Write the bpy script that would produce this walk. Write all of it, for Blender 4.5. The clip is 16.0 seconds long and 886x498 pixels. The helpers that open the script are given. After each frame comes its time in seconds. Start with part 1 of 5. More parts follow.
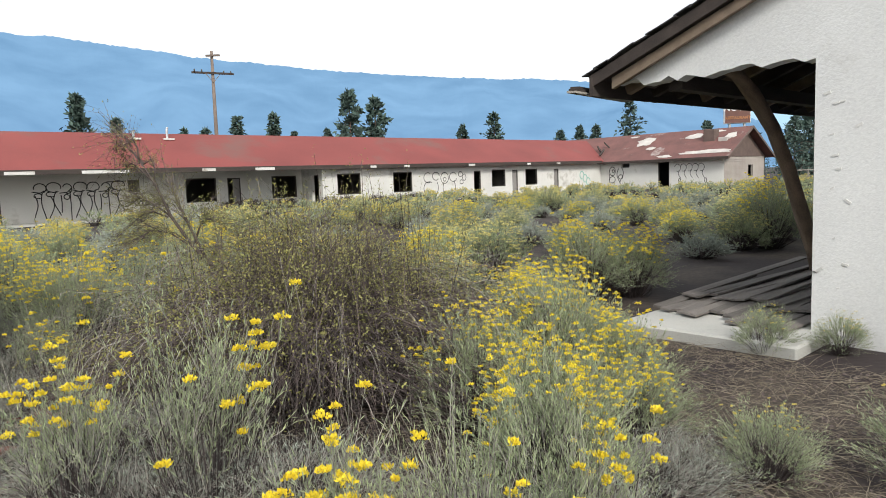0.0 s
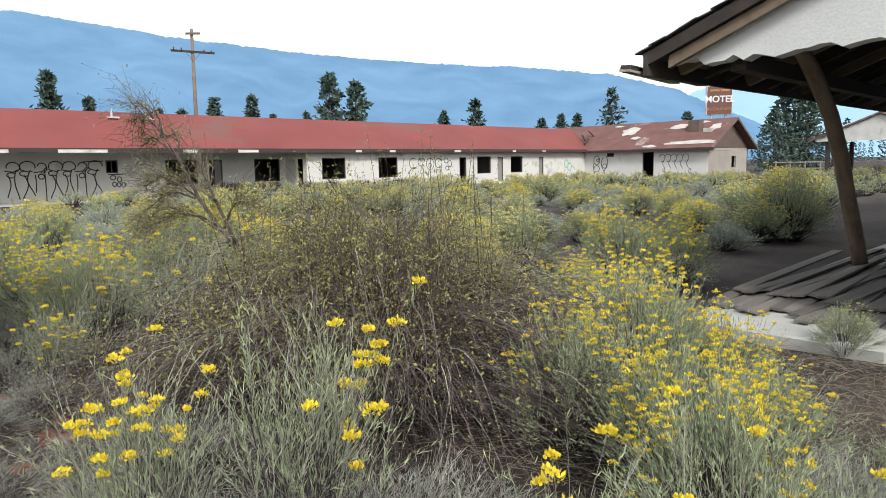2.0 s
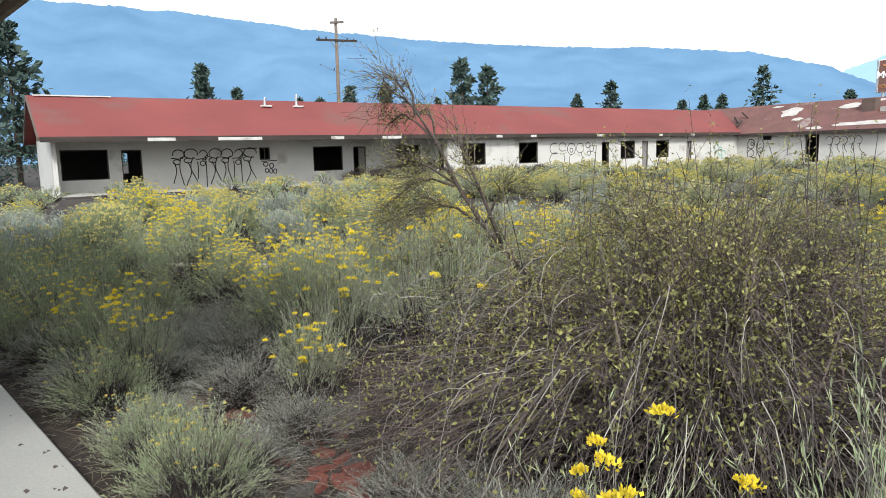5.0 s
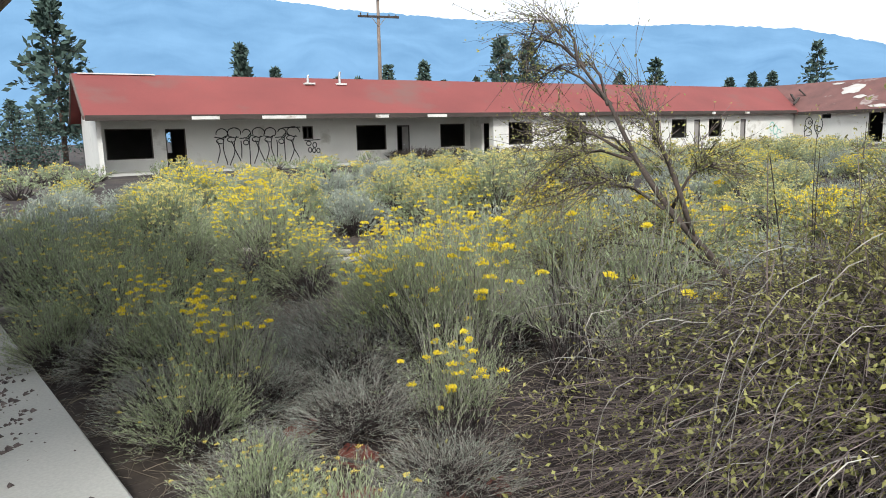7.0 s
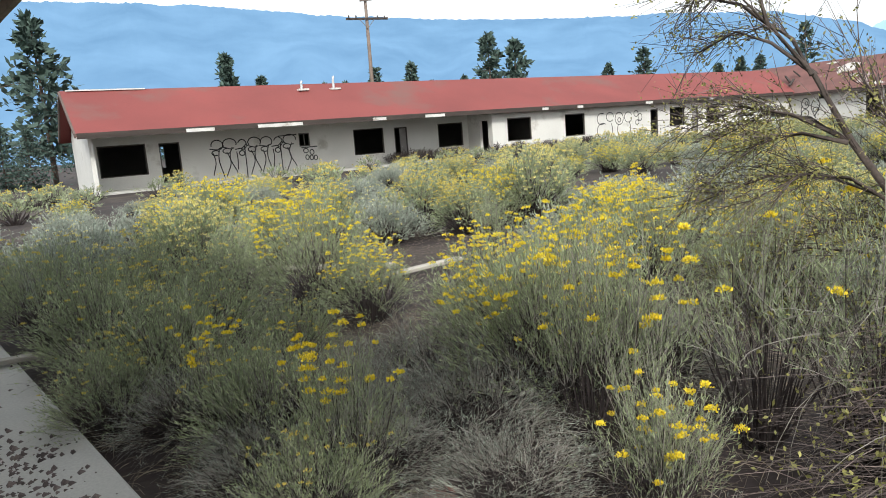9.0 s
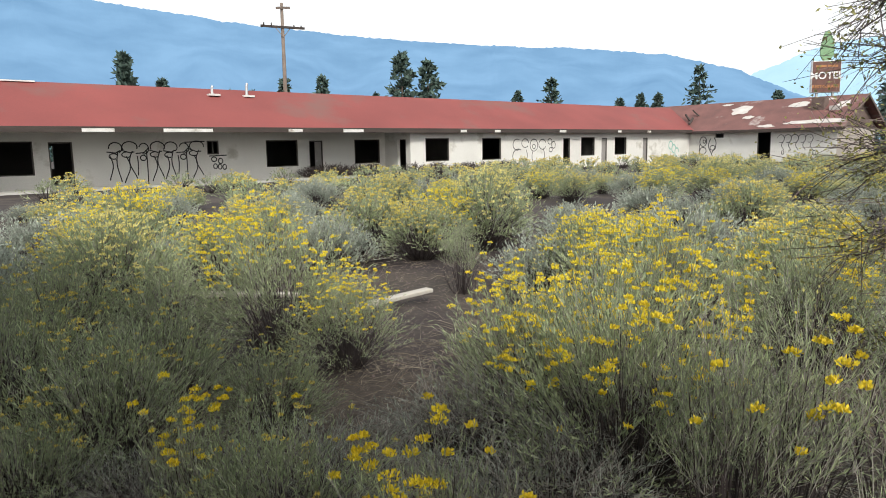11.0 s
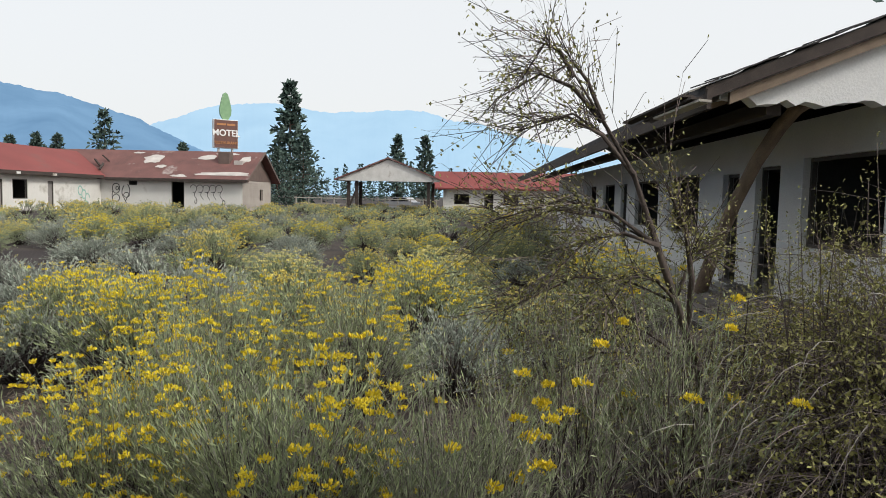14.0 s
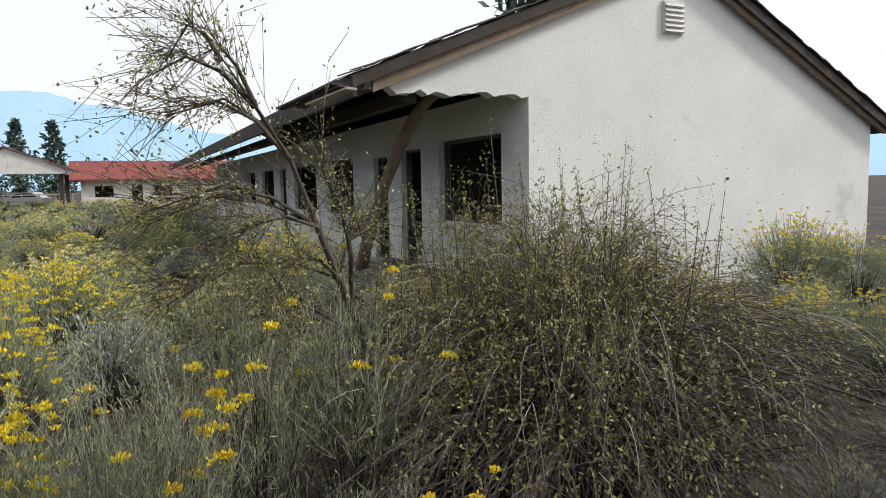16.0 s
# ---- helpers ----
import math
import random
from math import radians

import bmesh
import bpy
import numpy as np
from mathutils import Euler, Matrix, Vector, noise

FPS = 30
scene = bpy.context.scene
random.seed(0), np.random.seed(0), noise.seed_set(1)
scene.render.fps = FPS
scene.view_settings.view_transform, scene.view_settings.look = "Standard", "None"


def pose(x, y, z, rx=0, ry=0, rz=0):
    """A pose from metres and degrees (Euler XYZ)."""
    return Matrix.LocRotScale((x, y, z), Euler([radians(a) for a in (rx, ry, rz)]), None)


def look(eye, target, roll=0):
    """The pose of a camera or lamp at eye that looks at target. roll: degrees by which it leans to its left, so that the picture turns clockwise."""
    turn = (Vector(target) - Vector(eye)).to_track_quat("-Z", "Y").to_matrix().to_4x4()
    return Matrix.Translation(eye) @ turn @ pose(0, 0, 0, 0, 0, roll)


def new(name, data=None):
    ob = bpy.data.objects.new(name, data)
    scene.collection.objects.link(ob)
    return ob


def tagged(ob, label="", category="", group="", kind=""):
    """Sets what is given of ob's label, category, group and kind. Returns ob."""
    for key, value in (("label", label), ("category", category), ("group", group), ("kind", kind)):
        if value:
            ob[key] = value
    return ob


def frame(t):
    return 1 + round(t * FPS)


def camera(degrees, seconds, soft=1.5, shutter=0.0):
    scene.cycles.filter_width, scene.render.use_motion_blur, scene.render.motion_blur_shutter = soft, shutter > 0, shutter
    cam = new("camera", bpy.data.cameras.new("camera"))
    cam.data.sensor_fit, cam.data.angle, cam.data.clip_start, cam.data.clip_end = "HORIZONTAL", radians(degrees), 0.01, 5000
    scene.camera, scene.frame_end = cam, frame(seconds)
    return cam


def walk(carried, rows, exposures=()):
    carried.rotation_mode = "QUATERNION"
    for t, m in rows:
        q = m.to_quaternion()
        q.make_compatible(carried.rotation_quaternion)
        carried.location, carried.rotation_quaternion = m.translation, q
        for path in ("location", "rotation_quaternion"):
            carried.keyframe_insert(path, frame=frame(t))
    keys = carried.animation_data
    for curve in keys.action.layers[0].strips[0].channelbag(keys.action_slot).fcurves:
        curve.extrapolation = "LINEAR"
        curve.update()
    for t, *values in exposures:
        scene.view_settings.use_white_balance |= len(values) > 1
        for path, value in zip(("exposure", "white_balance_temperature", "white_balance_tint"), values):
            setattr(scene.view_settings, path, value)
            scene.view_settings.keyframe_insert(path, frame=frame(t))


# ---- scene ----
cam = camera(65.7, 16.0, soft=0.9)
PATH = [
    (0, (-2.011, -1.217, 1.648), (-0.667, 0.251, 1.444), -2.1),
    (0.5, (-2.037, -1.021, 1.637), (-0.689, 0.442, 1.426), 0.9),
    (1, (-2.112, -0.77, 1.642), (-0.735, 0.659, 1.393), -1.3),
    (1.5, (-2.136, -0.564, 1.621), (-0.761, 0.86, 1.335), 0.5),
    (2, (-2.105, -0.331, 1.626), (-0.714, 1.085, 1.382), -1.1),
    (2.5, (-2.107, -0.102, 1.614), (-0.79, 1.373, 1.32), 0.3),
    (3, (-2.163, 0.182, 1.621), (-0.841, 1.661, 1.371), -1.6),
    (3.5, (-2.173, 0.409, 1.611), (-0.926, 1.945, 1.317), -1.7),
    (4, (-2.189, 0.658, 1.627), (-1.041, 2.279, 1.394), -2.3),
    (4.5, (-2.264, 0.902, 1.615), (-1.159, 2.551, 1.369), 0.1),
    (4.7, (-2.312, 1.011, 1.619), (-1.185, 2.641, 1.347), -1.0),
    (6.8, (-2.328, 2.329, 1.558), (-1.286, 4.011, 1.268), -1.9),
    (7, (-2.343, 2.42, 1.551), (-1.317, 4.105, 1.222), -1.5),
    (7.5, (-2.311, 2.697, 1.54), (-1.292, 4.391, 1.236), -1.9),
    (8, (-2.343, 2.932, 1.553), (-1.347, 4.64, 1.251), -1.0),
    (8.5, (-2.465, 3.191, 1.569), (-1.481, 4.908, 1.281), -2.8),
    (8.7, (-2.513, 3.285, 1.557), (-1.509, 4.988, 1.253), -3.7),
    (10.8, (-2.621, 4.52, 1.572), (-1.347, 6.029, 1.253), -1.5),
    (11, (-2.621, 4.609, 1.564), (-1.34, 6.118, 1.275), -1.1),
    (11.5, (-2.592, 4.872, 1.572), (-1.215, 6.308, 1.376), -2.6),
    (12, (-2.624, 5.124, 1.556), (-1.096, 6.389, 1.301), 1.1),
    (12.5, (-2.661, 5.357, 1.569), (-0.962, 6.387, 1.343), -0.7),
    (13, (-2.602, 5.499, 1.558), (-0.771, 6.271, 1.331), 1.4),
    (13.5, (-2.511, 5.608, 1.574), (-0.565, 6.052, 1.445), -0.6),
    (14, (-2.478, 5.645, 1.576), (-0.486, 5.74, 1.425), 1.2),
    (14.5, (-2.495, 5.676, 1.58), (-0.516, 5.465, 1.384), -0.6),
    (15, (-2.504, 5.692, 1.561), (-0.58, 5.201, 1.315), 0.1),
    (15.5, (-2.509, 5.657, 1.566), (-0.655, 4.946, 1.328), -0.9),
    (16, (-2.53, 5.652, 1.572), (-0.724, 4.816, 1.381), -1.1),
]
walk(cam, [(t, look(eye, target, roll)) for t, eye, target, roll in PATH],
     [(0, 0.42, 6200, 7), (4.5, 0.5, 6000, 6), (7.5, 0.62, 6000, 6), (11, 0.5, 6300, 7), (13, 0.32, 6300, 8), (14.3, 0.12, 6300, 8), (16, 0.30, 6300, 8)])

# ---- world and sun ----
world = bpy.data.worlds.new("sky")
scene.world = world
world.use_nodes = True
wn = world.node_tree
wn.nodes.clear()
sky = wn.nodes.new("ShaderNodeTexSky")
sky.sky_type, sky.sun_disc = 'NISHITA', False
sky.sun_elevation, sky.sun_rotation = radians(38), radians(207)
sky.air_density, sky.dust_density, sky.ozone_density = 1.0, 6.0, 1.0
cloud = wn.nodes.new("ShaderNodeMix")
cloud.data_type = 'RGBA'
cloud.inputs[0].default_value = 0.72
cloud.inputs[7].default_value = (12.6, 12.4, 12.2, 1)
bg = wn.nodes.new("ShaderNodeBackground")
bg.inputs[1].default_value = 0.084
wo = wn.nodes.new("ShaderNodeOutputWorld")
wn.links.new(sky.outputs[0], cloud.inputs[6])
wn.links.new(cloud.outputs[2], bg.inputs[0])
wn.links.new(bg.outputs[0], wo.inputs[0])
sun = new("sun", bpy.data.lights.new("sun", 'SUN'))
sun.data.energy, sun.data.angle, sun.data.color = 2.2, radians(10), (1.0, 0.93, 0.84)
sun.matrix_world = look((0, 0, 30), (30 * math.cos(radians(38)) * 0.45, 30 * math.cos(radians(38)) * 0.89, 30 - 30 * math.sin(radians(38))))


# ---- materials ----
def mat(name, a, b, scale=3.0, fine=60.0, rough=0.9, bump=0.3, blend=0.5, spread=0.18, per_object=0.0, island=0.0,
        stain=None, stain_scale=0.6, stain_cut=0.6, metal=0.0, dist=0.01, stretch=(1, 1, 1), through_light=0.0):
    m = bpy.data.materials.new(name)
    m.use_nodes = True
    nt = m.node_tree
    n, l = nt.nodes, nt.links
    bs = n["Principled BSDF"]
    bs.inputs["Roughness"].default_value = rough
    bs.inputs["Metallic"].default_value = metal
    tc = n.new("ShaderNodeTexCoord")
    mp = n.new("ShaderNodeMapping")
    mp.inputs["Scale"].default_value = stretch
    l.new(tc.outputs["Object"], mp.inputs[0])
    n1 = n.new("ShaderNodeTexNoise")
    n1.inputs["Scale"].default_value, n1.inputs["Detail"].default_value = scale, 6
    n2 = n.new("ShaderNodeTexNoise")
    n2.inputs["Scale"].default_value, n2.inputs["Detail"].default_value = fine, 3
    l.new(mp.outputs[0], n1.inputs[0])
    l.new(mp.outputs[0], n2.inputs[0])
    ramp = n.new("ShaderNodeMapRange")
    ramp.inputs[1].default_value, ramp.inputs[2].default_value = blend - spread, blend + spread
    avg = n.new("ShaderNodeMath")
    avg.operation = 'MULTIPLY_ADD'
    avg.inputs[1].default_value, avg.inputs[2].default_value = 0.4, 0.0
    l.new(n2.outputs[0], avg.inputs[0])
    avg2 = n.new("ShaderNodeMath")
    avg2.operation = 'MULTIPLY_ADD'
    avg2.inputs[1].default_value = 0.6
    l.new(n1.outputs[0], avg2.inputs[0])
    l.new(avg.outputs[0], avg2.inputs[2])
    l.new(avg2.outputs[0], ramp.inputs[0])
    mix = n.new("ShaderNodeMix")
    mix.data_type = 'RGBA'
    mix.inputs[6].default_value, mix.inputs[7].default_value = (*a, 1), (*b, 1)
    l.new(ramp.outputs[0], mix.inputs[0])
    col = mix.outputs[2]
    if stain:
        n3 = n.new("ShaderNodeTexNoise")
        n3.inputs["Scale"].default_value, n3.inputs["Detail"].default_value = stain_scale, 8
        n3.inputs["Roughness"].default_value = 0.65
        l.new(mp.outputs[0], n3.inputs[0])
        r3 = n.new("ShaderNodeMapRange")
        r3.inputs[1].default_value, r3.inputs[2].default_value = stain_cut - 0.04, stain_cut + 0.06
        l.new(n3.outputs[0], r3.inputs[0])
        m3 = n.new("ShaderNodeMix")
        m3.data_type = 'RGBA'
        m3.inputs[7].default_value = (*stain, 1)
        l.new(r3.outputs[0], m3.inputs[0])
        l.new(col, m3.inputs[6])
        col = m3.outputs[2]
    amount = per_object or island
    if amount:
        src = n.new("ShaderNodeObjectInfo").outputs["Random"] if per_object else n.new("ShaderNodeNewGeometry").outputs["Random Per Island"]
        hs = n.new("ShaderNodeHueSaturation")
        mr = n.new("ShaderNodeMapRange")
        mr.inputs[3].default_value, mr.inputs[4].default_value = 1 - amount, 1 + amount
        l.new(src, mr.inputs[0])
        l.new(mr.outputs[0], hs.inputs["Value"])
        l.new(col, hs.inputs["Color"])
        col = hs.outputs[0]
    l.new(col, bs.inputs["Base Color"])
    if bump:
        bp = n.new("ShaderNodeBump")
        bp.inputs["Strength"].default_value, bp.inputs["Distance"].default_value = bump, dist
        l.new(avg2.outputs[0], bp.inputs["Height"])
        l.new(bp.outputs[0], bs.inputs["Normal"])
    if through_light:
        tr = n.new("ShaderNodeBsdfTranslucent")
        l.new(col, tr.inputs[0])
        ms = n.new("ShaderNodeMixShader")
        ms.inputs[0].default_value = through_light
        l.new(bs.outputs[0], ms.inputs[1])
        l.new(tr.outputs[0], ms.inputs[2])
        l.new(ms.outputs[0], n["Material Output"].inputs[0])
    return m


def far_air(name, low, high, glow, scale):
    """A distant slope: emission paints hazy blue air light over a dim forest."""
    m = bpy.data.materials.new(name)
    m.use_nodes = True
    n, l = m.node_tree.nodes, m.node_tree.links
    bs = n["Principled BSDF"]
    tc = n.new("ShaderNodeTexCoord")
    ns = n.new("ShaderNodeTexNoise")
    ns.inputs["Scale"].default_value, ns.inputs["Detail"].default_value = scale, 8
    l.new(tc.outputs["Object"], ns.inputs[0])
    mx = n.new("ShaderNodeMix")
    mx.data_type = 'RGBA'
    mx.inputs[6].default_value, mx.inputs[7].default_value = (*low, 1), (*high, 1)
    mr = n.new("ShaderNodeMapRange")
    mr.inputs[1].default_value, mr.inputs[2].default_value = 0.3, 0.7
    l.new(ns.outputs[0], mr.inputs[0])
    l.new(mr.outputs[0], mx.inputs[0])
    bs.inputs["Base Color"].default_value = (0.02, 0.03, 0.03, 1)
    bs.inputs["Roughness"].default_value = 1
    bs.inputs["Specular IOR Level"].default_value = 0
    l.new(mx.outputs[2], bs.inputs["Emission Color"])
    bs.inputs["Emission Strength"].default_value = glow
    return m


M_GROUND = mat("dry_ground", (0.020, 0.015, 0.014), (0.085, 0.066, 0.05), 0.45, 14, 0.95, 0.6, 0.5, 0.16, stain=(0.026, 0.018, 0.018), stain_scale=0.35, stain_cut=0.47, dist=0.03)
M_STONE = mat("cinder_stone", (0.06, 0.045, 0.045), (0.15, 0.12, 0.11), 5, 80, 0.95, 0.4, island=0.4)
M_STRAW = mat("dry_straw", (0.16, 0.13, 0.095), (0.30, 0.26, 0.195), 4, 50, 0.9, 0, island=0.35)
M_STUCCO = mat("white_stucco", (0.60, 0.60, 0.60), (0.76, 0.76, 0.75), 0.8, 45, 0.9, 0.5, stain=(0.50, 0.49, 0.47), stain_scale=0.9, stain_cut=0.66, dist=0.02)
M_STUCCO_FAR = mat("grey_white_stucco", (0.58, 0.57, 0.54), (0.74, 0.73, 0.70), 0.5, 20, 0.9, 0.3, stain=(0.45, 0.43, 0.39), stain_scale=0.5, stain_cut=0.62)
M_RED = mat("red_roofing", (0.17, 0.038, 0.035), (0.245, 0.056, 0.050), 0.25, 18, 0.8, 0.2, stain=(0.17, 0.075, 0.065), stain_scale=0.12, stain_cut=0.60)
M_OLDROOF = mat("weathered_brown_roofing", (0.11, 0.055, 0.05), (0.20, 0.09, 0.08), 0.9, 25, 0.85, 0.3, stain=(0.42, 0.38, 0.36), stain_scale=0.35, stain_cut=0.63)
M_PATCH = mat("bare_roof_felt", (0.40, 0.37, 0.35), (0.60, 0.57, 0.54), 1.5, 30, 0.9, 0.3)
M_DARKWOOD = mat("dark_weathered_wood", (0.028, 0.022, 0.020), (0.075, 0.058, 0.05), 2.0, 40, 0.9, 0.5, stretch=(0.3, 3, 3))
M_GREYWOOD = mat("grey_weathered_wood", (0.085, 0.075, 0.068), (0.20, 0.18, 0.165), 2.0, 50, 0.9, 0.6, stretch=(0.25, 4, 4), per_object=0.35)
M_PALEWOOD = mat("pale_bleached_wood", (0.30, 0.28, 0.25), (0.46, 0.43, 0.38), 2.0, 50, 0.9, 0.5, stretch=(0.25, 4, 4), per_object=0.15)
M_RAFTER = mat("brown_rafter_wood", (0.17, 0.125, 0.09), (0.30, 0.23, 0.17), 2.0, 50, 0.9, 0.5, stretch=(0.3, 4, 4), per_object=0.2)
M_LOG = mat("peeled_log", (0.12, 0.085, 0.06), (0.30, 0.22, 0.155), 3, 40, 0.9, 0.8, stretch=(1, 4, 1), dist=0.02)
M_CONC = mat("pale_concrete", (0.36, 0.36, 0.34), (0.50, 0.49, 0.46), 1.2, 60, 0.9, 0.4, stain=(0.25, 0.24, 0.23), stain_scale=1.4, stain_cut=0.66)
M_SHINGLE = mat("black_shingle", (0.028, 0.026, 0.028), (0.07, 0.065, 0.066), 3, 60, 0.9, 0.6, per_object=0.3)
# Room shade put into a dark wall colour; grey rubble shares it.
M_DARK = mat("room_shade_and_rubble_grey", (0.05, 0.047, 0.045), (0.10, 0.095, 0.09), 1, 20, 0.95, 0.1)
M_DOOR = mat("grey_door_paint", (0.20, 0.19, 0.18), (0.30, 0.28, 0.27), 2, 30, 0.7, 0.2)
M_FRAME = mat("dark_frame_paint", (0.05, 0.045, 0.04), (0.10, 0.09, 0.08), 3, 40, 0.7, 0.2)
M_WHITE = mat("chipped_white_paint", (0.52, 0.51, 0.49), (0.72, 0.71, 0.69), 2, 40, 0.8, 0.3, stain=(0.30, 0.26, 0.22), stain_scale=1.2, stain_cut=0.62)
M_SIDING = mat("tan_siding", (0.34, 0.30, 0.27), (0.44, 0.40, 0.36), 1, 20, 0.85, 0.2)
M_BROWN = mat("brown_gable_board", (0.10, 0.07, 0.06), (0.16, 0.115, 0.10), 1.5, 30, 0.85, 0.3)
M_SPRAY = mat("black_spray_paint", (0.012, 0.012, 0.014), (0.03, 0.03, 0.032), 5, 40, 0.6, 0)
M_TEAL = mat("teal_spray_paint", (0.20, 0.42, 0.36), (0.30, 0.52, 0.45), 5, 40, 0.6, 0)
M_SIGNBROWN = mat("sign_brown_paint", (0.10, 0.045, 0.035), (0.15, 0.065, 0.05), 2, 30, 0.6, 0.1)
M_ORANGE = mat("sign_orange_paint", (0.36, 0.15, 0.05), (0.44, 0.20, 0.08), 2, 30, 0.6, 0)
M_SIGNWHITE = mat("sign_white_paint", (0.72, 0.72, 0.72), (0.82, 0.82, 0.82), 2, 30, 0.5, 0)
M_SIGNGREEN = mat("sign_green_paint", (0.16, 0.30, 0.16), (0.24, 0.40, 0.22), 2, 30, 0.6, 0.1)
M_POLE = mat("utility_pole_wood", (0.14, 0.11, 0.09), (0.24, 0.19, 0.16), 2, 30, 0.9, 0.3)
M_METAL = mat("galvanised_metal", (0.42, 0.43, 0.44), (0.60, 0.61, 0.62), 3, 40, 0.5, 0.1, metal=0.6)
M_STEM = mat("rabbitbrush_stem", (0.10, 0.092, 0.084), (0.38, 0.36, 0.32), 6, 60, 0.9, 0, island=0.3, per_object=0)
M_LEAF = mat("rabbitbrush_leaf", (0.185, 0.235, 0.135), (0.42, 0.47, 0.27), 3, 30, 0.8, 0, island=0.35, through_light=0.12)
M_GREYLEAF = mat("grey_brush_leaf", (0.19, 0.225, 0.19), (0.43, 0.47, 0.395), 3, 30, 0.85, 0, island=0.35, through_light=0.1)
M_FLOWER = mat("yellow_flower", (0.70, 0.54, 0.02), (0.88, 0.73, 0.06), 6, 60, 0.75, 0, island=0.25, through_light=0.2)
M_DUSTY = mat("dusty_yellow_flower", (0.52, 0.42, 0.075), (0.72, 0.60, 0.17), 6, 60, 0.8, 0, island=0.3, through_light=0.15)
M_PALEFLOWER = mat("pale_yellow_flower", (0.56, 0.50, 0.16), (0.74, 0.67, 0.28), 6, 60, 0.75, 0, island=0.25, through_light=0.2)
M_TWIG = mat("brown_twig", (0.035, 0.027, 0.027), (0.17, 0.135, 0.125), 5, 60, 0.9, 0, island=0.6)
M_BARK = mat("grey_brown_bark", (0.05, 0.038, 0.033), (0.125, 0.10, 0.088), 12, 80, 0.95, 0.6)
M_OLIVE = mat("olive_small_leaf", (0.16, 0.17, 0.05), (0.34, 0.32, 0.11), 3, 40, 0.7, 0, island=0.4, through_light=0.12)
# Old dark wood, its colour also standing in for shade inside the bushes.
M_SHADEWOOD = mat("wood_and_inner_shade", (0.018, 0.014, 0.015), (0.065, 0.05, 0.048), 6, 60, 0.95, 0, island=0.4)
# Needle green lightened, so the colour itself holds some distance haze.
M_HAZED_NEEDLE = mat("hazed_pine_needles", (0.045, 0.080, 0.068), (0.09, 0.135, 0.11), 1.5, 20, 0.85, 0, island=0.35)
M_PINEBARK = mat("pine_bark", (0.07, 0.05, 0.04), (0.14, 0.10, 0.08), 4, 40, 0.95, 0.4)
M_BRICK = mat("red_masonry", (0.13, 0.038, 0.028), (0.24, 0.07, 0.05), 5, 60, 0.9, 0.4, per_object=0.25)
M_CAR = mat("silver_car_paint", (0.45, 0.46, 0.48), (0.50, 0.51, 0.53), 2, 20, 0.35, 0, metal=0.4)
M_GLASSDARK = mat("dark_car_glass", (0.02, 0.022, 0.025), (0.03, 0.032, 0.035), 2, 20, 0.1, 0)
# Both slopes glow blue so that air haze is part of their colour.
M_HILL = far_air("haze_glow_forest_slope", (0.145, 0.27, 0.45), (0.21, 0.36, 0.56), 0.95, 0.006)
M_FARHILL = far_air("haze_glow_far_slope", (0.45, 0.66, 0.86), (0.52, 0.73, 0.92), 0.88, 0.004)
M_FARWOOD = mat("far_wood_green", (0.03, 0.065, 0.055), (0.06, 0.10, 0.085), 0.2, 3, 0.95, 0, island=0.3)


# ---- builders ----
def mesh_from(name, verts, faces, material, smooth=False):
    me = bpy.data.meshes.new(name)
    me.from_pydata([tuple(v) for v in verts], [], [tuple(f) for f in faces])
    me.materials.append(material)
    if smooth:
        me.polygons.foreach_set("use_smooth", [True] * len(me.polygons))
    return me


def thing(name, label, category, at=(0, 0, 0), group="", kind="", turn=0):
    ob = new(name)
    ob.matrix_basis = pose(*at, 0, 0, turn)
    return tagged(ob, label, category, group, kind)


def part(name, bm, material, parent, label="", smooth=False):
    me = bpy.data.meshes.new(name)
    bm.to_mesh(me)
    bm.free()
    me.materials.append(material)
    if smooth:
        me.polygons.foreach_set("use_smooth", [True] * len(me.polygons))
    ob = new(name, me)
    ob.parent = parent
    return tagged(ob, label)


def part_mesh(name, me, parent, label=""):
    ob = new(name, me)
    ob.parent = parent
    return tagged(ob, label, kind="stuff")


def box(x0, x1, y0, y1, z0, z1, bm=None, bevel=0.0, m=None):
    bm = bm or bmesh.new()
    got = bmesh.ops.create_cube(bm, size=1.0)["verts"]
    bmesh.ops.scale(bm, vec=(x1 - x0, y1 - y0, z1 - z0), verts=got)
    bmesh.ops.translate(bm, vec=((x0 + x1) / 2, (y0 + y1) / 2, (z0 + z1) / 2), verts=got)
    if m:
        bmesh.ops.transform(bm, matrix=m, verts=got)
    if bevel:
        edges = list({e for v in got for e in v.link_edges})
        bmesh.ops.bevel(bm, geom=edges, offset=bevel, segments=1, affect='EDGES')
    return bm


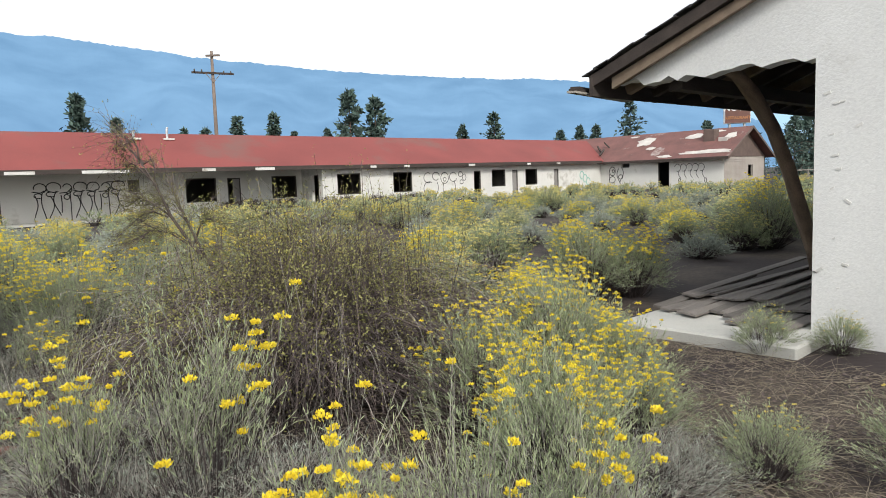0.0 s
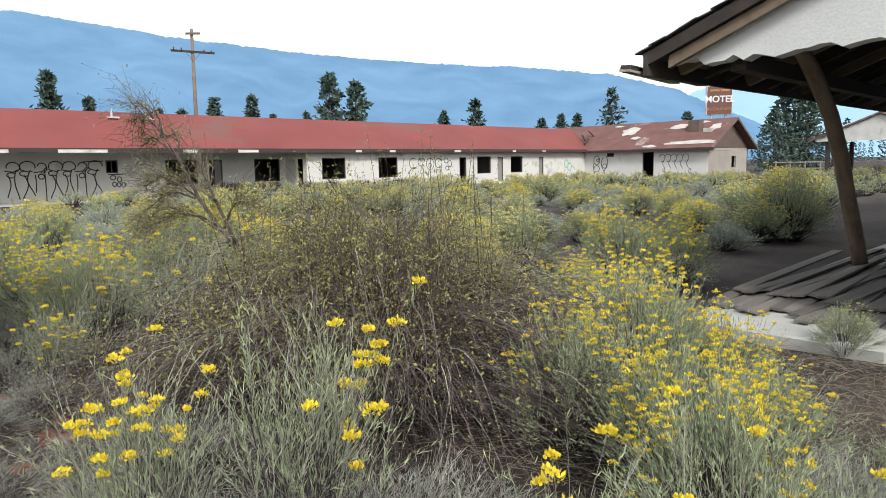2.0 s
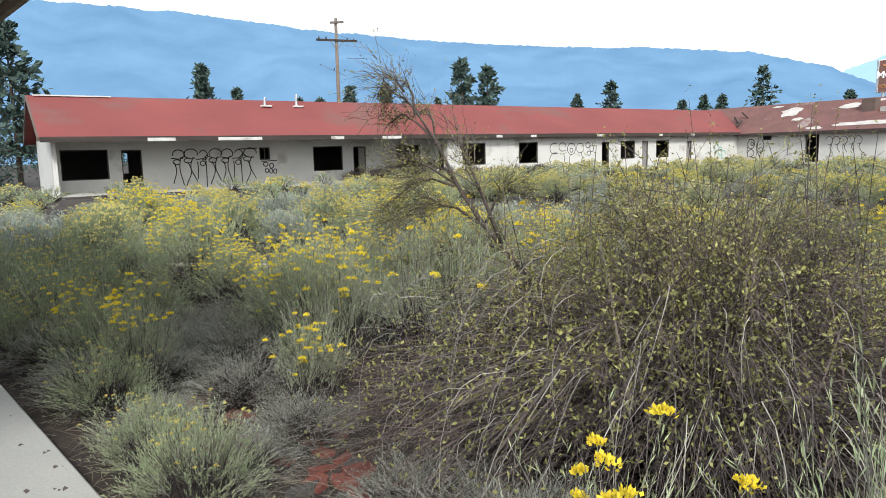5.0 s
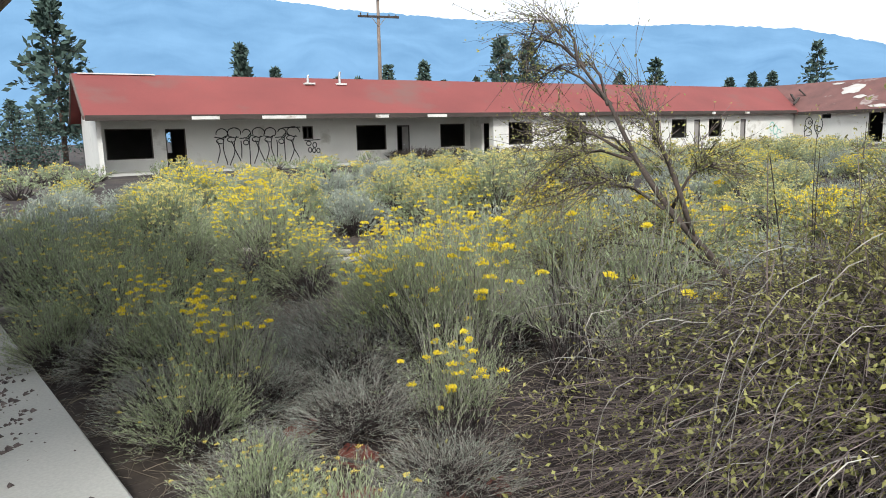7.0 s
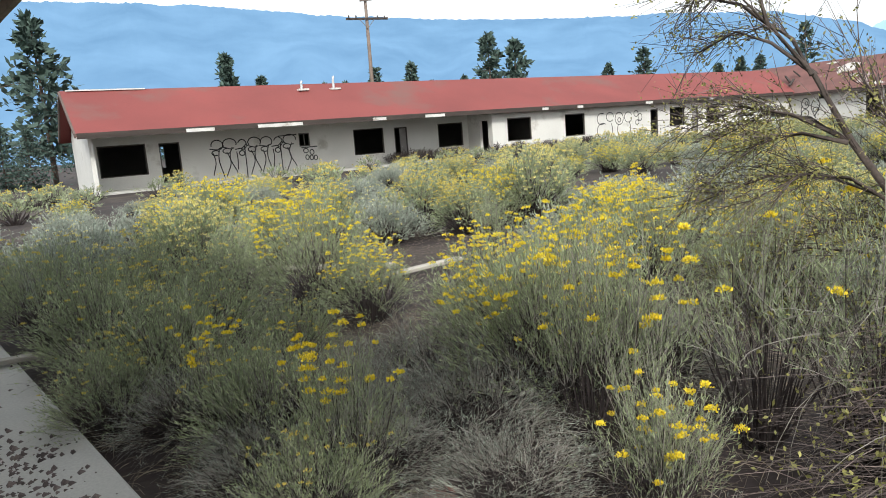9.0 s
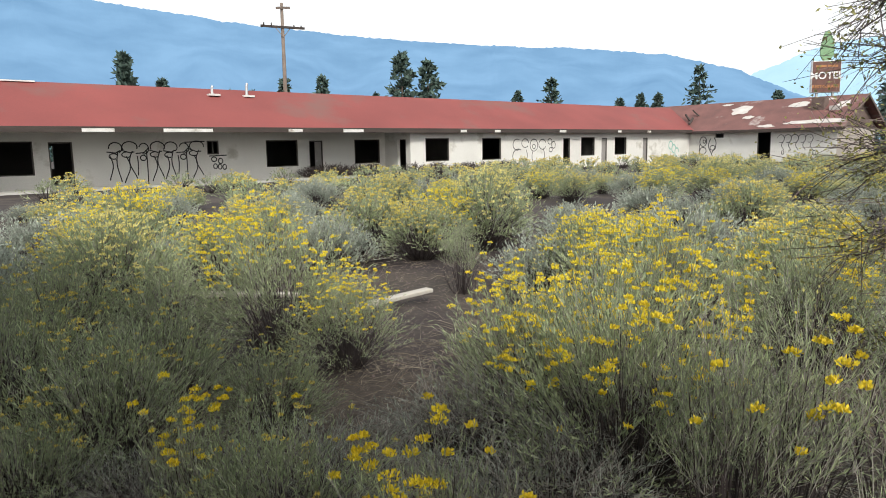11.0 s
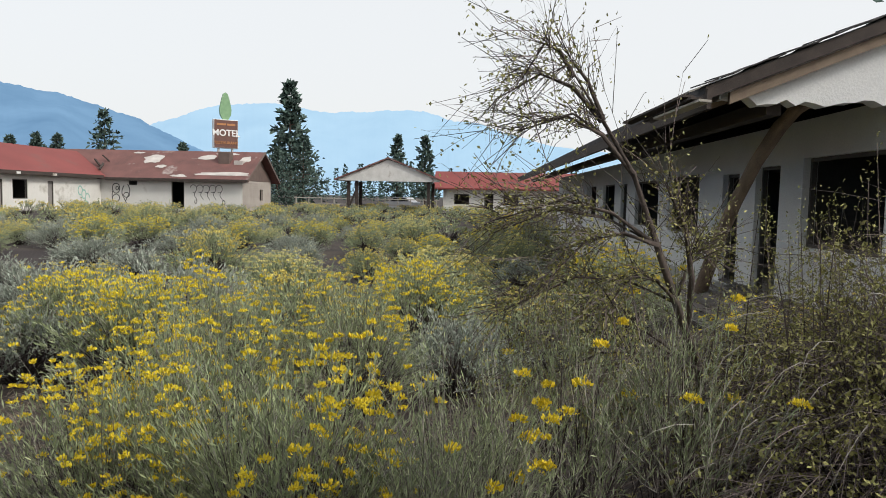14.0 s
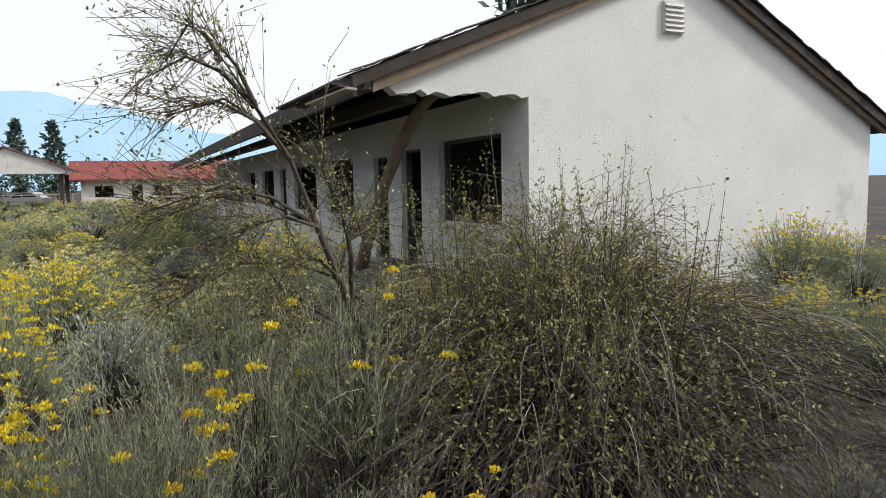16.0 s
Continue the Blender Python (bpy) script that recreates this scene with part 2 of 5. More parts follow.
def tube(points, radii, sides=8, bm=None, jitter=0.0, seed=1):
    """A round limb along points."""
    bm = bm or bmesh.new()
    rnd = random.Random(seed)
    rings = []
    pts = [Vector(p) for p in points]
    for i, p in enumerate(pts):
        d = (pts[min(i + 1, len(pts) - 1)] - pts[max(i - 1, 0)]).normalized()
        s = d.orthogonal().normalized()
        u = d.cross(s)
        r = radii[i]
        rings.append([bm.verts.new(p + (s * math.cos(a) + u * math.sin(a)) * r * (1 + rnd.uniform(-jitter, jitter)))
                      for a in [2 * math.pi * k / sides for k in range(sides)]])
    for a, b in zip(rings, rings[1:]):
        best = min(range(sides), key=lambda k: (a[0].co - b[k].co).length)
        for k in range(sides):
            bm.faces.new((a[k], a[(k + 1) % sides], b[(k + 1 + best) % sides], b[(k + best) % sides]))
    bm.faces.new(rings[0][::-1])
    bm.faces.new(rings[-1])
    bmesh.ops.recalc_face_normals(bm, faces=bm.faces)
    return bm


def wall_mesh(axis, place, thick, a0, a1, z0, z1, holes):
    """A wall of real thickness with openings through it. axis 'x': it runs along x at y=place, and thickens towards +y."""
    us = sorted({a0, a1, *[h[0] for h in holes], *[h[1] for h in holes]})
    zs = sorted({z0, z1, *[h[2] for h in holes], *[h[3] for h in holes]})
    def solid(i, j):
        if not (0 <= i < len(us) - 1 and 0 <= j < len(zs) - 1):
            return False
        u, z = (us[i] + us[i + 1]) / 2, (zs[j] + zs[j + 1]) / 2
        return not any(h[0] < u < h[1] and h[2] < z < h[3] for h in holes)
    bm = bmesh.new()
    cache = {}
    def v(u, d, z):
        key = (round(u, 4), round(d, 4), round(z, 4))
        if key not in cache:
            cache[key] = bm.verts.new((u, d, z) if axis == 'x' else (d, u, z))
        return cache[key]
    p, q = place, place + thick
    for i in range(len(us) - 1):
        for j in range(len(zs) - 1):
            if not solid(i, j):
                continue
            a, b, c, d = us[i], us[i + 1], zs[j], zs[j + 1]
            bm.faces.new((v(a, p, c), v(b, p, c), v(b, p, d), v(a, p, d)))
            bm.faces.new((v(a, q, c), v(a, q, d), v(b, q, d), v(b, q, c)))
            if not solid(i - 1, j):
                bm.faces.new((v(a, p, c), v(a, p, d), v(a, q, d), v(a, q, c)))
            if not solid(i + 1, j):
                bm.faces.new((v(b, p, c), v(b, q, c), v(b, q, d), v(b, p, d)))
            if not solid(i, j - 1):
                bm.faces.new((v(a, p, c), v(a, q, c), v(b, q, c), v(b, p, c)))
            if not solid(i, j + 1):
                bm.faces.new((v(a, p, d), v(b, p, d), v(b, q, d), v(a, q, d)))
    bmesh.ops.recalc_face_normals(bm, faces=bm.faces)
    return bm


def prism(profile, axis, a0, a1):
    """A closed profile of (u, z) pairs pulled along an axis: 'x' gives u=y, 'y' gives u=x."""
    bm = bmesh.new()
    put = (lambda a, u, z: (a, u, z)) if axis == 'x' else (lambda a, u, z: (u, a, z))
    one = [bm.verts.new(put(a0, u, z)) for u, z in profile]
    two = [bm.verts.new(put(a1, u, z)) for u, z in profile]
    k = len(profile)
    bm.faces.new(one)
    bm.faces.new(two[::-1])
    for i in range(k):
        bm.faces.new((one[i], two[i], two[(i + 1) % k], one[(i + 1) % k]))
    bmesh.ops.recalc_face_normals(bm, faces=bm.faces)
    return bm


def ground_z(x, y):
    near = max(0.0, 1 - math.hypot(x, y - 8) / 70)
    return near * 0.05 * noise.noise(Vector((x * 0.5, y * 0.5, 0))) + near * 0.02 * noise.noise(Vector((x * 2.1, y * 2.1, 3)))


# ---- ground and distance ----
def build_ground():
    def steps(lo, hi):
        fine = list(np.arange(lo, hi, 0.35))
        out, s = [hi], 0.6
        while out[-1] < 4200:
            out.append(out[-1] + s)
            s *= 1.35
        inn, s = [lo], 0.6
        while inn[-1] > -4200:
            inn.append(inn[-1] - s)
            s *= 1.35
        return sorted(inn[1:]) + fine + out
    xs, ys = steps(-8, 22), steps(-6, 26)
    verts = [(x, y, ground_z(x, y)) for y in ys for x in xs]
    w = len(xs)
    faces = [(j * w + i, j * w + i + 1, (j + 1) * w + i + 1, (j + 1) * w + i) for j in range(len(ys) - 1) for i in range(w - 1)]
    tagged(new("ground", mesh_from("ground", verts, faces, M_GROUND, True)), "dry brown dirt and dark cinder gravel ground", "ground", kind="structure")


def hill(name, label, material, radius, profile, depth, seed):
    """A mountain ring sector: profile gives (azimuth in degrees from +y towards +x, elevation of the crest in degrees)."""
    az = [p[0] for p in profile]
    el = [p[1] for p in profile]
    verts, faces = [], []
    cols = int((az[-1] - az[0]) * 6)
    rows = 14
    for c in range(cols + 1):
        a = az[0] + (az[-1] - az[0]) * c / cols
        e = float(np.interp(a, az, el))
        top = radius * math.tan(radians(e)) + radius * 0.0035 * noise.noise(Vector((a * 0.45, seed, 0))) + radius * 0.0016 * noise.noise(Vector((a * 3.1, seed, 5))) + abs(noise.noise(Vector((a * 25, seed, 9)))) * radius * 0.0014
        for r in range(rows + 1):
            f = r / rows
            rr = radius - depth * (1 - f) * (1 + 0.25 * noise.noise(Vector((a * 0.2, f * 2, seed))))
            z = -5 + (top + 5) * f ** 0.85 + (0 if r in (0, rows) else radius * 0.010 * noise.noise(Vector((a * 0.25, f * 3, seed + 2))))
            verts.append((rr * math.sin(radians(a)), rr * math.cos(radians(a)), z))
    k = rows + 1
    for c in range(cols):
        for r in range(rows):
            i = c * k + r
            faces.append((i, i + k, i + k + 1, i + 1))
    tagged(new(name, mesh_from(name, verts, faces, material, True)), label, "mountain", kind="structure")


build_ground()
hill("backdrop_near_mountain", "forested mountain ridge with blue morning haze painted on", M_HILL, 2600,
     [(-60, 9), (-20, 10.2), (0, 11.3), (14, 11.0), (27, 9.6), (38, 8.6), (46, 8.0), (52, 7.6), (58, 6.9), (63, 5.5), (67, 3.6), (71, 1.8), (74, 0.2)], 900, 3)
hill("backdrop_far_mountain", "distant mountain above the valley with pale blue haze painted on", M_FARHILL, 3900,
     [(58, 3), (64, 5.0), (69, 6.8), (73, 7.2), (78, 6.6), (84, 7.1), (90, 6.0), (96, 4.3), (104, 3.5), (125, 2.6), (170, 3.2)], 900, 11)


# ---- the long motel wing ----
def opening_frame(holder, axis, place, u0, u1, z0, z1, name="window", sill=True, w=0.06, depth=0.10, mullion=False):
    """A timber frame set in an opening, of jambs, head and sill."""
    ob = new(name)
    ob.parent = holder
    def bar(nm, a, b, c, d):
        bm = box(a, b, place + 0.03, place + 0.03 + depth, c, d) if axis == 'x' else box(place + 0.03, place + 0.03 + depth, a, b, c, d)
        part(nm, bm, M_FRAME, ob)
    bar("jamb", u0 - 0.005, u0 + w, z0 + 0.001, z1 - w)
    bar("jamb", u1 - w, u1 + 0.005, z0 + 0.001, z1 - w)
    bar("head", u0, u1, z1 - w, z1 + 0.004)
    if sill:
        bar("sill", u0, u1, z0 - 0.004, z0 + w * 0.8)
    if mullion:
        bar("mullion", (u0 + u1) / 2 - 0.03, (u0 + u1) / 2 + 0.03, z0 + w, z1 - w)
    return ob


def build_long_wing():
    wing = thing("motel_wing", "long abandoned white motel wing with red roof", "building", (0, 0, 0))
    recess = [(1.40, 3.58, 0.72, 2.24), (4.2, 5.2, 0.12, 2.2), (11.56, 12.2, 1.5, 2.22), (14.9, 16.87, 0.74, 2.22),
              (17.6, 18.5, 0.12, 2.18), (20.72, 22.6, 0.76, 2.22)]
    part("recessed_wall", wall_mesh('x', 40.25, 0.2, 1.05, 23.0, -0.1, 2.75, recess), M_STUCCO_FAR, wing)
    part("step_wall", wall_mesh('y', 23.0, 0.2, 37.64, 40.45, -0.1, 2.75, [(38.1, 38.95, 0.12, 2.18)]), M_STUCCO_FAR, wing)
    front = [(24.17, 26.1, 0.80, 2.23), (28.97, 30.75, 0.78, 2.23), (37.2, 38.0, 0.12, 2.17), (39.28, 40.95, 0.84, 2.23),
             (41.8, 42.5, 0.12, 2.18), (43.5, 45.1, 0.84, 2.22), (47.4, 48.1, 0.12, 2.15)]
    part("front_wall", wall_mesh('x', 37.64, 0.2, 23.2, 54.65, -0.1, 2.66, front), M_STUCCO_FAR, wing)
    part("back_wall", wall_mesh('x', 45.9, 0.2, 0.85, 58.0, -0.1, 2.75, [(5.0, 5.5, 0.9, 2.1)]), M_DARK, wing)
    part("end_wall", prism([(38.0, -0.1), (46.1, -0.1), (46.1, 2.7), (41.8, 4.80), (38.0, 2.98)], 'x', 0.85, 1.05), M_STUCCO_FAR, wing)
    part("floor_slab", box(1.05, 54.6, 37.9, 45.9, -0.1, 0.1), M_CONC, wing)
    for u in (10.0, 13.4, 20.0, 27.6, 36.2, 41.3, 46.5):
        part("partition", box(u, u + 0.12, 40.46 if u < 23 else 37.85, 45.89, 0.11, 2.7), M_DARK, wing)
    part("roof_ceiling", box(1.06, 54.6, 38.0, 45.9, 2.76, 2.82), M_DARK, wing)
    roof = part("roof", prism([(37.05, 2.66), (37.05, 2.78), (41.8, 5.02), (46.6, 2.78), (46.6, 2.66), (41.8, 4.90)], 'x', 0.35, 58.5), M_RED, wing)
    part("fascia", box(0.36, 54.0, 36.99, 37.05, 2.55, 2.80), M_DARKWOOD, wing)
    part("rake_board", prism([(37.05, 2.60), (37.05, 2.78), (41.8, 5.00), (46.6, 2.78), (46.6, 2.60), (41.8, 4.80)], 'x', 0.27, 0.349), M_BROWN, wing)
    rnd = random.Random(4)
    for u, wd in ((4.9, 1.3), (8.3, 2.3), (14.6, 0.8), (17.9, 1.3), (29.5, 0.5), (36.0, 0.7), (43.0, 0.4), (47.0, 0.5), (26.5, 0.5)):
        part("loose_fascia_board", box(u, u + wd, 36.955, 36.989, 2.56, 2.72, m=None), M_WHITE, wing)
    part("ridge_flashing", box(0.6, 4.2, 41.6, 42.0, 4.985, 5.05), M_WHITE, wing)
    for u, v, h in ((12.3, 40.9, 0.45), (14.3, 41.0, 0.7)):
        bm = tube([(u, v, 4.55), (u, v, 4.75 + h * 0.6), (u + 0.05, v, 4.65 + h)], [0.08, 0.07, 0.07], 8)
        part("vent_pipe", bm, M_METAL, wing)
        part("vent_flashing", box(u - 0.25, u + 0.35, v - 0.25, v + 0.2, 4.58, 4.68), M_WHITE, wing)
    for h in recess:
        opening_frame(wing, 'x', 40.25, *h, name="window" if h[2] > 0.3 else "door_frame", sill=h[2] > 0.3, mullion=h[1] - h[0] < 0.7)
    for h in front:
        opening_frame(wing, 'x', 37.64, *h, name="window" if h[2] > 0.3 else "door_frame", sill=h[2] > 0.3)
    for a, b in ((41.87, 42.43), (47.47, 48.03), (18.02, 18.44)):
        yy = 40.34 if a < 20 else 37.73
        d = part("door", box(a, b, yy, yy + 0.045, 0.12, 2.1), M_DOOR, wing, "grey painted door, closed")
        part("door_knob", tube([(a + 0.08, yy - 0.05, 1.0), (a + 0.08, yy, 1.0)], [0.03, 0.02], 8), M_METAL, d)
    return wing


build_long_wing()


# ---- the cross wing ----
def build_cross_wing():
    wing = thing("motel_cross_wing", "white motel wing with patchy worn brown roof", "building")
    holes = [(30.4, 31.5, 0.12, 2.40), (34.45, 35.2, 2.05, 2.42)]
    part("front_wall", wall_mesh('y', 54.65, 0.2, 25.4, 37.64, -0.1, 2.62, holes), M_STUCCO_FAR, wing)
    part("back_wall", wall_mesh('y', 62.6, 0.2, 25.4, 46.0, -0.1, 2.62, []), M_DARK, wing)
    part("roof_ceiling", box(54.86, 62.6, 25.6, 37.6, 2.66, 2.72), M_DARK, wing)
    part("end_wall", wall_mesh('x', 25.4, 0.2, 54.851, 62.6, -0.1, 2.62, [(59.3, 60.3, 0.9, 1.9)]), M_SIDING, wing)
    for i in range(13):
        part("siding_board", prism([(25.385, -0.0 + i * 0.2), (25.40, 0.19 + i * 0.2), (25.40, 0.0 + i * 0.2), (25.36, 0.0 + i * 0.2)], 'x', 54.66, 59.28), M_SIDING, wing)
    part("gable_board", prism([(54.7, 2.621), (62.75, 2.621), (58.7, 5.02)], 'y', 25.36, 25.5), M_BROWN, wing)
    part("roof", prism([(54.1, 2.50), (54.1, 2.64), (58.7, 5.24), (63.3, 2.64), (63.3, 2.50), (58.7, 5.10)], 'y', 24.75, 46.2), M_OLDROOF, wing)
    part("fascia", box(54.03, 54.099, 24.76, 36.95, 2.42, 2.66), M_DARKWOOD, wing)
    part("rake_board", prism([(54.05, 2.44), (54.05, 2.66), (58.7, 5.26), (63.35, 2.66), (63.35, 2.44), (58.7, 5.04)], 'y', 24.67, 24.749), M_BROWN, wing)
    rnd = random.Random(9)
    def on_slope(u):
        return 2.64 + (u - 54.1) / 4.6 * 2.6
    for y, u, ly, lu in ((34.2, 57.2, 1.6, 1.5), (29.5, 57.6, 1.5, 0.8), (33.0, 56.0, 0.9, 0.5), (27.0, 54.9, 4.6, 0.6), (26.0, 57.3, 0.9, 1.0), (30.8, 54.5, 1.2, 0.4), (27.8, 58.2, 1.8, 0.35), (36.0, 58.2, 0.8, 0.3)):
        bm = bmesh.new()
        ring = []
        for k in range(14):
            a = 2 * math.pi * k / 14
            r = rnd.uniform(0.6, 1.0)
            uu = u + math.cos(a) * lu * r * 0.6
            ring.append(bm.verts.new((uu, y + math.sin(a) * ly * r * 0.7, on_slope(uu) + 0.02)))
        got = bmesh.ops.extrude_face_region(bm, geom=[bm.faces.new(ring)])
        bmesh.ops.translate(bm, vec=(0, 0, 0.02), verts=[e for e in got["geom"] if isinstance(e, bmesh.types.BMVert)])
        bmesh.ops.recalc_face_normals(bm, faces=bm.faces)
        part("bare_roof_patch", bm, M_PATCH, wing)
    part("chimney", box(56.6, 57.5, 27.2, 28.2, 3.6, 5.1, bevel=0.03), M_BROWN, wing)
    part("roof_vent_box", box(56.5, 57.1, 26.0, 26.8, 3.8, 4.35, bevel=0.03), M_PATCH, wing)
    for k, (u, y, s) in enumerate(((55.3, 37.9, 1.3), (55.9, 38.6, 1.0), (56.6, 38.2, 0.8))):
        part("broken_rafter", box(-s / 2, s / 2, -0.08, 0.08, -0.06, 0.06, m=pose(u, y, on_slope(u) + 0.3, 10, -25 - 9 * k, 40 * k + 15)), M_DARKWOOD, wing)
    for h in holes:
        opening_frame(wing, 'y', 54.65, *h, name="window" if h[2] > 0.3 else "door_frame", sill=False)


build_cross_wing()


# ---- the near building with its collapsing porch ----
def build_near_building():
    house = thing("abandoned_porch_building", "white stucco gabled motel building with collapsing porch roof", "building", (0, 0.15, 0))
    gx = 4.72
    def under(y):
        return 4.47 - 0.395 * (y + 1.4) if y > -1.4 else 4.47 + 0.5 * (y + 1.4)
    rnd = random.Random(21)
    ragged = [(0.96 + 2.1 * k / 22, 2.60 + (rnd.uniform(-0.035, 0.05) if k > 0 else 0)) for k in range(23)]
    profile = [(-5.5, -0.15), (0.96, -0.15)] + ragged + [(3.05, under(3.05)), (-1.4, 4.47), (-5.5, under(-5.5))]
    part("gable_wall", prism(profile, 'x', gx, gx + 0.2), M_STUCCO, house)
    holes = [(5.4, 7.38, 0.98, 2.22), (8.1, 9.0, 0.13, 2.16), (9.7, 10.5, 0.13, 2.09), (11.85, 14.05, 0.9, 2.16), (15.0, 17.5, 0.9, 2.12),
             (18.6, 19.5, 0.13, 2.1), (20.5, 22.6, 0.9, 2.12), (24.0, 26.2, 0.9, 2.12), (27.5, 28.4, 0.13, 2.1)]
    part("porch_wall", wall_mesh('x', 0.76, 0.2, gx + 0.2, 36.0, -0.15, 2.75, holes), M_STUCCO, house)
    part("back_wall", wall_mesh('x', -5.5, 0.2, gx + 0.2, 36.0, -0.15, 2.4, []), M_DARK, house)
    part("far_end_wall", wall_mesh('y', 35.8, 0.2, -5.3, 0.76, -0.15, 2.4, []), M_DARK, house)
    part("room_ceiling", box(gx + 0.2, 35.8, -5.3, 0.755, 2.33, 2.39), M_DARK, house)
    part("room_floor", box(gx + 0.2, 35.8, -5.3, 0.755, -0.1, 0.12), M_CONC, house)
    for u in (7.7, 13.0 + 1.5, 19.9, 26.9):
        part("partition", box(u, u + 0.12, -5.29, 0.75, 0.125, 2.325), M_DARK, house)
    for h in holes[:7]:
        opening_frame(house, 'x', 0.76, *h, name="window" if h[2] > 0.3 else "door_frame", sill=h[2] > 0.3, w=0.05, depth=0.07)
    part("roof", prism([(3.25, 2.66), (3.25, 2.74), (-1.4, 4.58), (-5.9, 2.33), (-5.9, 2.25), (-1.4, 4.48)], 'x', gx - 0.14, 36.3), M_SHINGLE, house)
    rb = part("rake_board", prism([(3.23, 2.60), (3.26, 2.72), (-1.4, 4.57), (-5.92, 2.31), (-5.89, 2.19), (-1.4, 4.45)], 'x', gx - 0.19, gx - 0.141), M_DARKWOOD, house)
    part("inner_rake_board", prism([(3.0, 2.56), (3.0, 2.68), (-1.4, 4.44), (-5.7, 2.30), (-5.7, 2.23), (-1.4, 4.37)], 'x', gx - 0.13, gx - 0.07), M_RAFTER, house)
    part("eave_board", box(gx - 0.2, 36.0, 3.2, 3.245, 2.50, 2.70), M_DARKWOOD, house)
    part("porch_beam", box(gx + 0.21, 36.0, 2.35, 2.5, 2.50, 2.66), M_DARKWOOD, house)
    x = gx + 0.35
    k = 0
    while x < 30:
        ang = rnd.uniform(-2.5, 2.5) if x < 9 else 0
        bm = box(-0.045, 0.045, -1.15, 1.13, -0.07, 0.07, m=pose(x, 2.08, 3.02, -21.5, 0, ang))
        part("rafter", bm, M_DARKWOOD if k % 3 else M_RAFTER, house)
        x += 0.62 + rnd.uniform(-0.04, 0.05)
        k += 1
    for i in range(7):
        y = 3.0 - i * 0.19
        L = rnd.uniform(0.5, 1.5)
        part("loose_sheathing_board", box(0, L, -0.085, 0.085, -0.011, 0.011, m=pose(gx + 0.22, y, 2.60 + (3.25 - y) * 0.391, -21.5, rnd.uniform(-1, 4), rnd.uniform(-4, 4))), M_GREYWOOD, house)
    for i in range(3):
        part("broken_eave_board", box(0, 1.3 + i * 0.4, -0.06, 0.06, -0.012, 0.012, m=pose(gx - 0.42 + 0.1 * i, 3.33 + 0.05 * i, 2.55 + 0.035 * i, 4, 1.2, rnd.uniform(-3, 5))), M_DARKWOOD if i else M_PALEWOOD, house)
    for i in range(57):
        y = 3.24 - i * 0.16
        z = (4.60 - 0.397 * (y + 1.4) if y > -1.4 else 4.60 + 0.5 * (y + 1.4))
        slope = -21.6 if y > -1.4 else 26.6
        part("shingle", box(0, rnd.uniform(0.26, 0.42), -0.10, 0.10, -0.006, 0.006, m=pose(gx - 0.21 - rnd.uniform(0, 0.03), y, z + rnd.uniform(0.0, 0.015), slope + rnd.uniform(-4, 4), rnd.uniform(-5, 3), rnd.uniform(-3, 3))), M_SHINGLE, house)
    for i, (u, y, L, tilt) in enumerate(((5.0, 2.85, 1.6, 6), (5.7, 2.6, 1.9, 3), (6.9, 2.9, 1.2, -4), (5.3, 3.1, 2.6, 2))):
        part("lifted_roof_strip", box(0, L, -0.10, 0.10, -0.01, 0.01, m=pose(u, y, 2.745 + (3.25 - y) * 0.396 + 0.02, -21.6, 0, tilt * 0.3)), M_PALEWOOD if i % 2 else M_METAL, house)
    bm = box(gx - 0.035, gx - 0.001, -1.48, -1.12, 3.50, 3.92)
    vent = part("gable_vent", bm, M_WHITE, house, "white louvred attic vent")
    for i in range(6):
        part("louvre", box(-0.012, 0.012, -0.16, 0.16, -0.028, 0.028, m=pose(gx - 0.045, -1.30, 3.54 + i * 0.066, 0, 35, 0)), M_WHITE, vent)
    part("pipe_stub", tube([(gx - 0.03, -2.36, 1.56), (gx + 0.02, -2.36, 1.56)], [0.02, 0.02], 8), M_FRAME, house)
    for i in range(46):
        y, z = rnd.uniform(-4.6, 0.8), rnd.uniform(0.15, 2.5)
        if i < 12:
            y, z = rnd.uniform(0.7, 0.94), rnd.uniform(0.2, 2.6)
        s = rnd.uniform(0.008, 0.028)
        part("stucco_chip", box(-0.004, 0.004, -s * rnd.uniform(1, 2.6), s, -s * 0.5, s * 0.5, m=pose(gx - 0.003, y, z, rnd.uniform(-40, 40), 0, 0)), M_WHITE, house)
    return house


build_near_building()
slab = new("porch_slab", mesh_from("porch_slab", [], [], M_CONC))
bmq = box(4.0, 30.0, 0.965, 2.72, -0.2, 0.12, bevel=0.02)
bmq.to_mesh(slab.data)
tagged(slab, "pale concrete porch slab at the white building", "slab")

leaning = new("leaning_log_post")
tagged(leaning, "curved peeled log post leaning under the porch roof", "post")
part("log", tube([(4.95, 2.10, 2.70), (5.38, 2.12, 2.65), (5.8, 2.14, 2.47), (6.4, 2.15, 2.08), (6.95, 2.17, 1.6), (7.45, 2.2, 1.05), (7.9, 2.2, 0.5), (8.15, 2.2, 0.13)],
                 [0.07, 0.075, 0.08, 0.083, 0.087, 0.09, 0.095, 0.10], 12, jitter=0.09, seed=5), M_LOG, leaning, smooth=True)


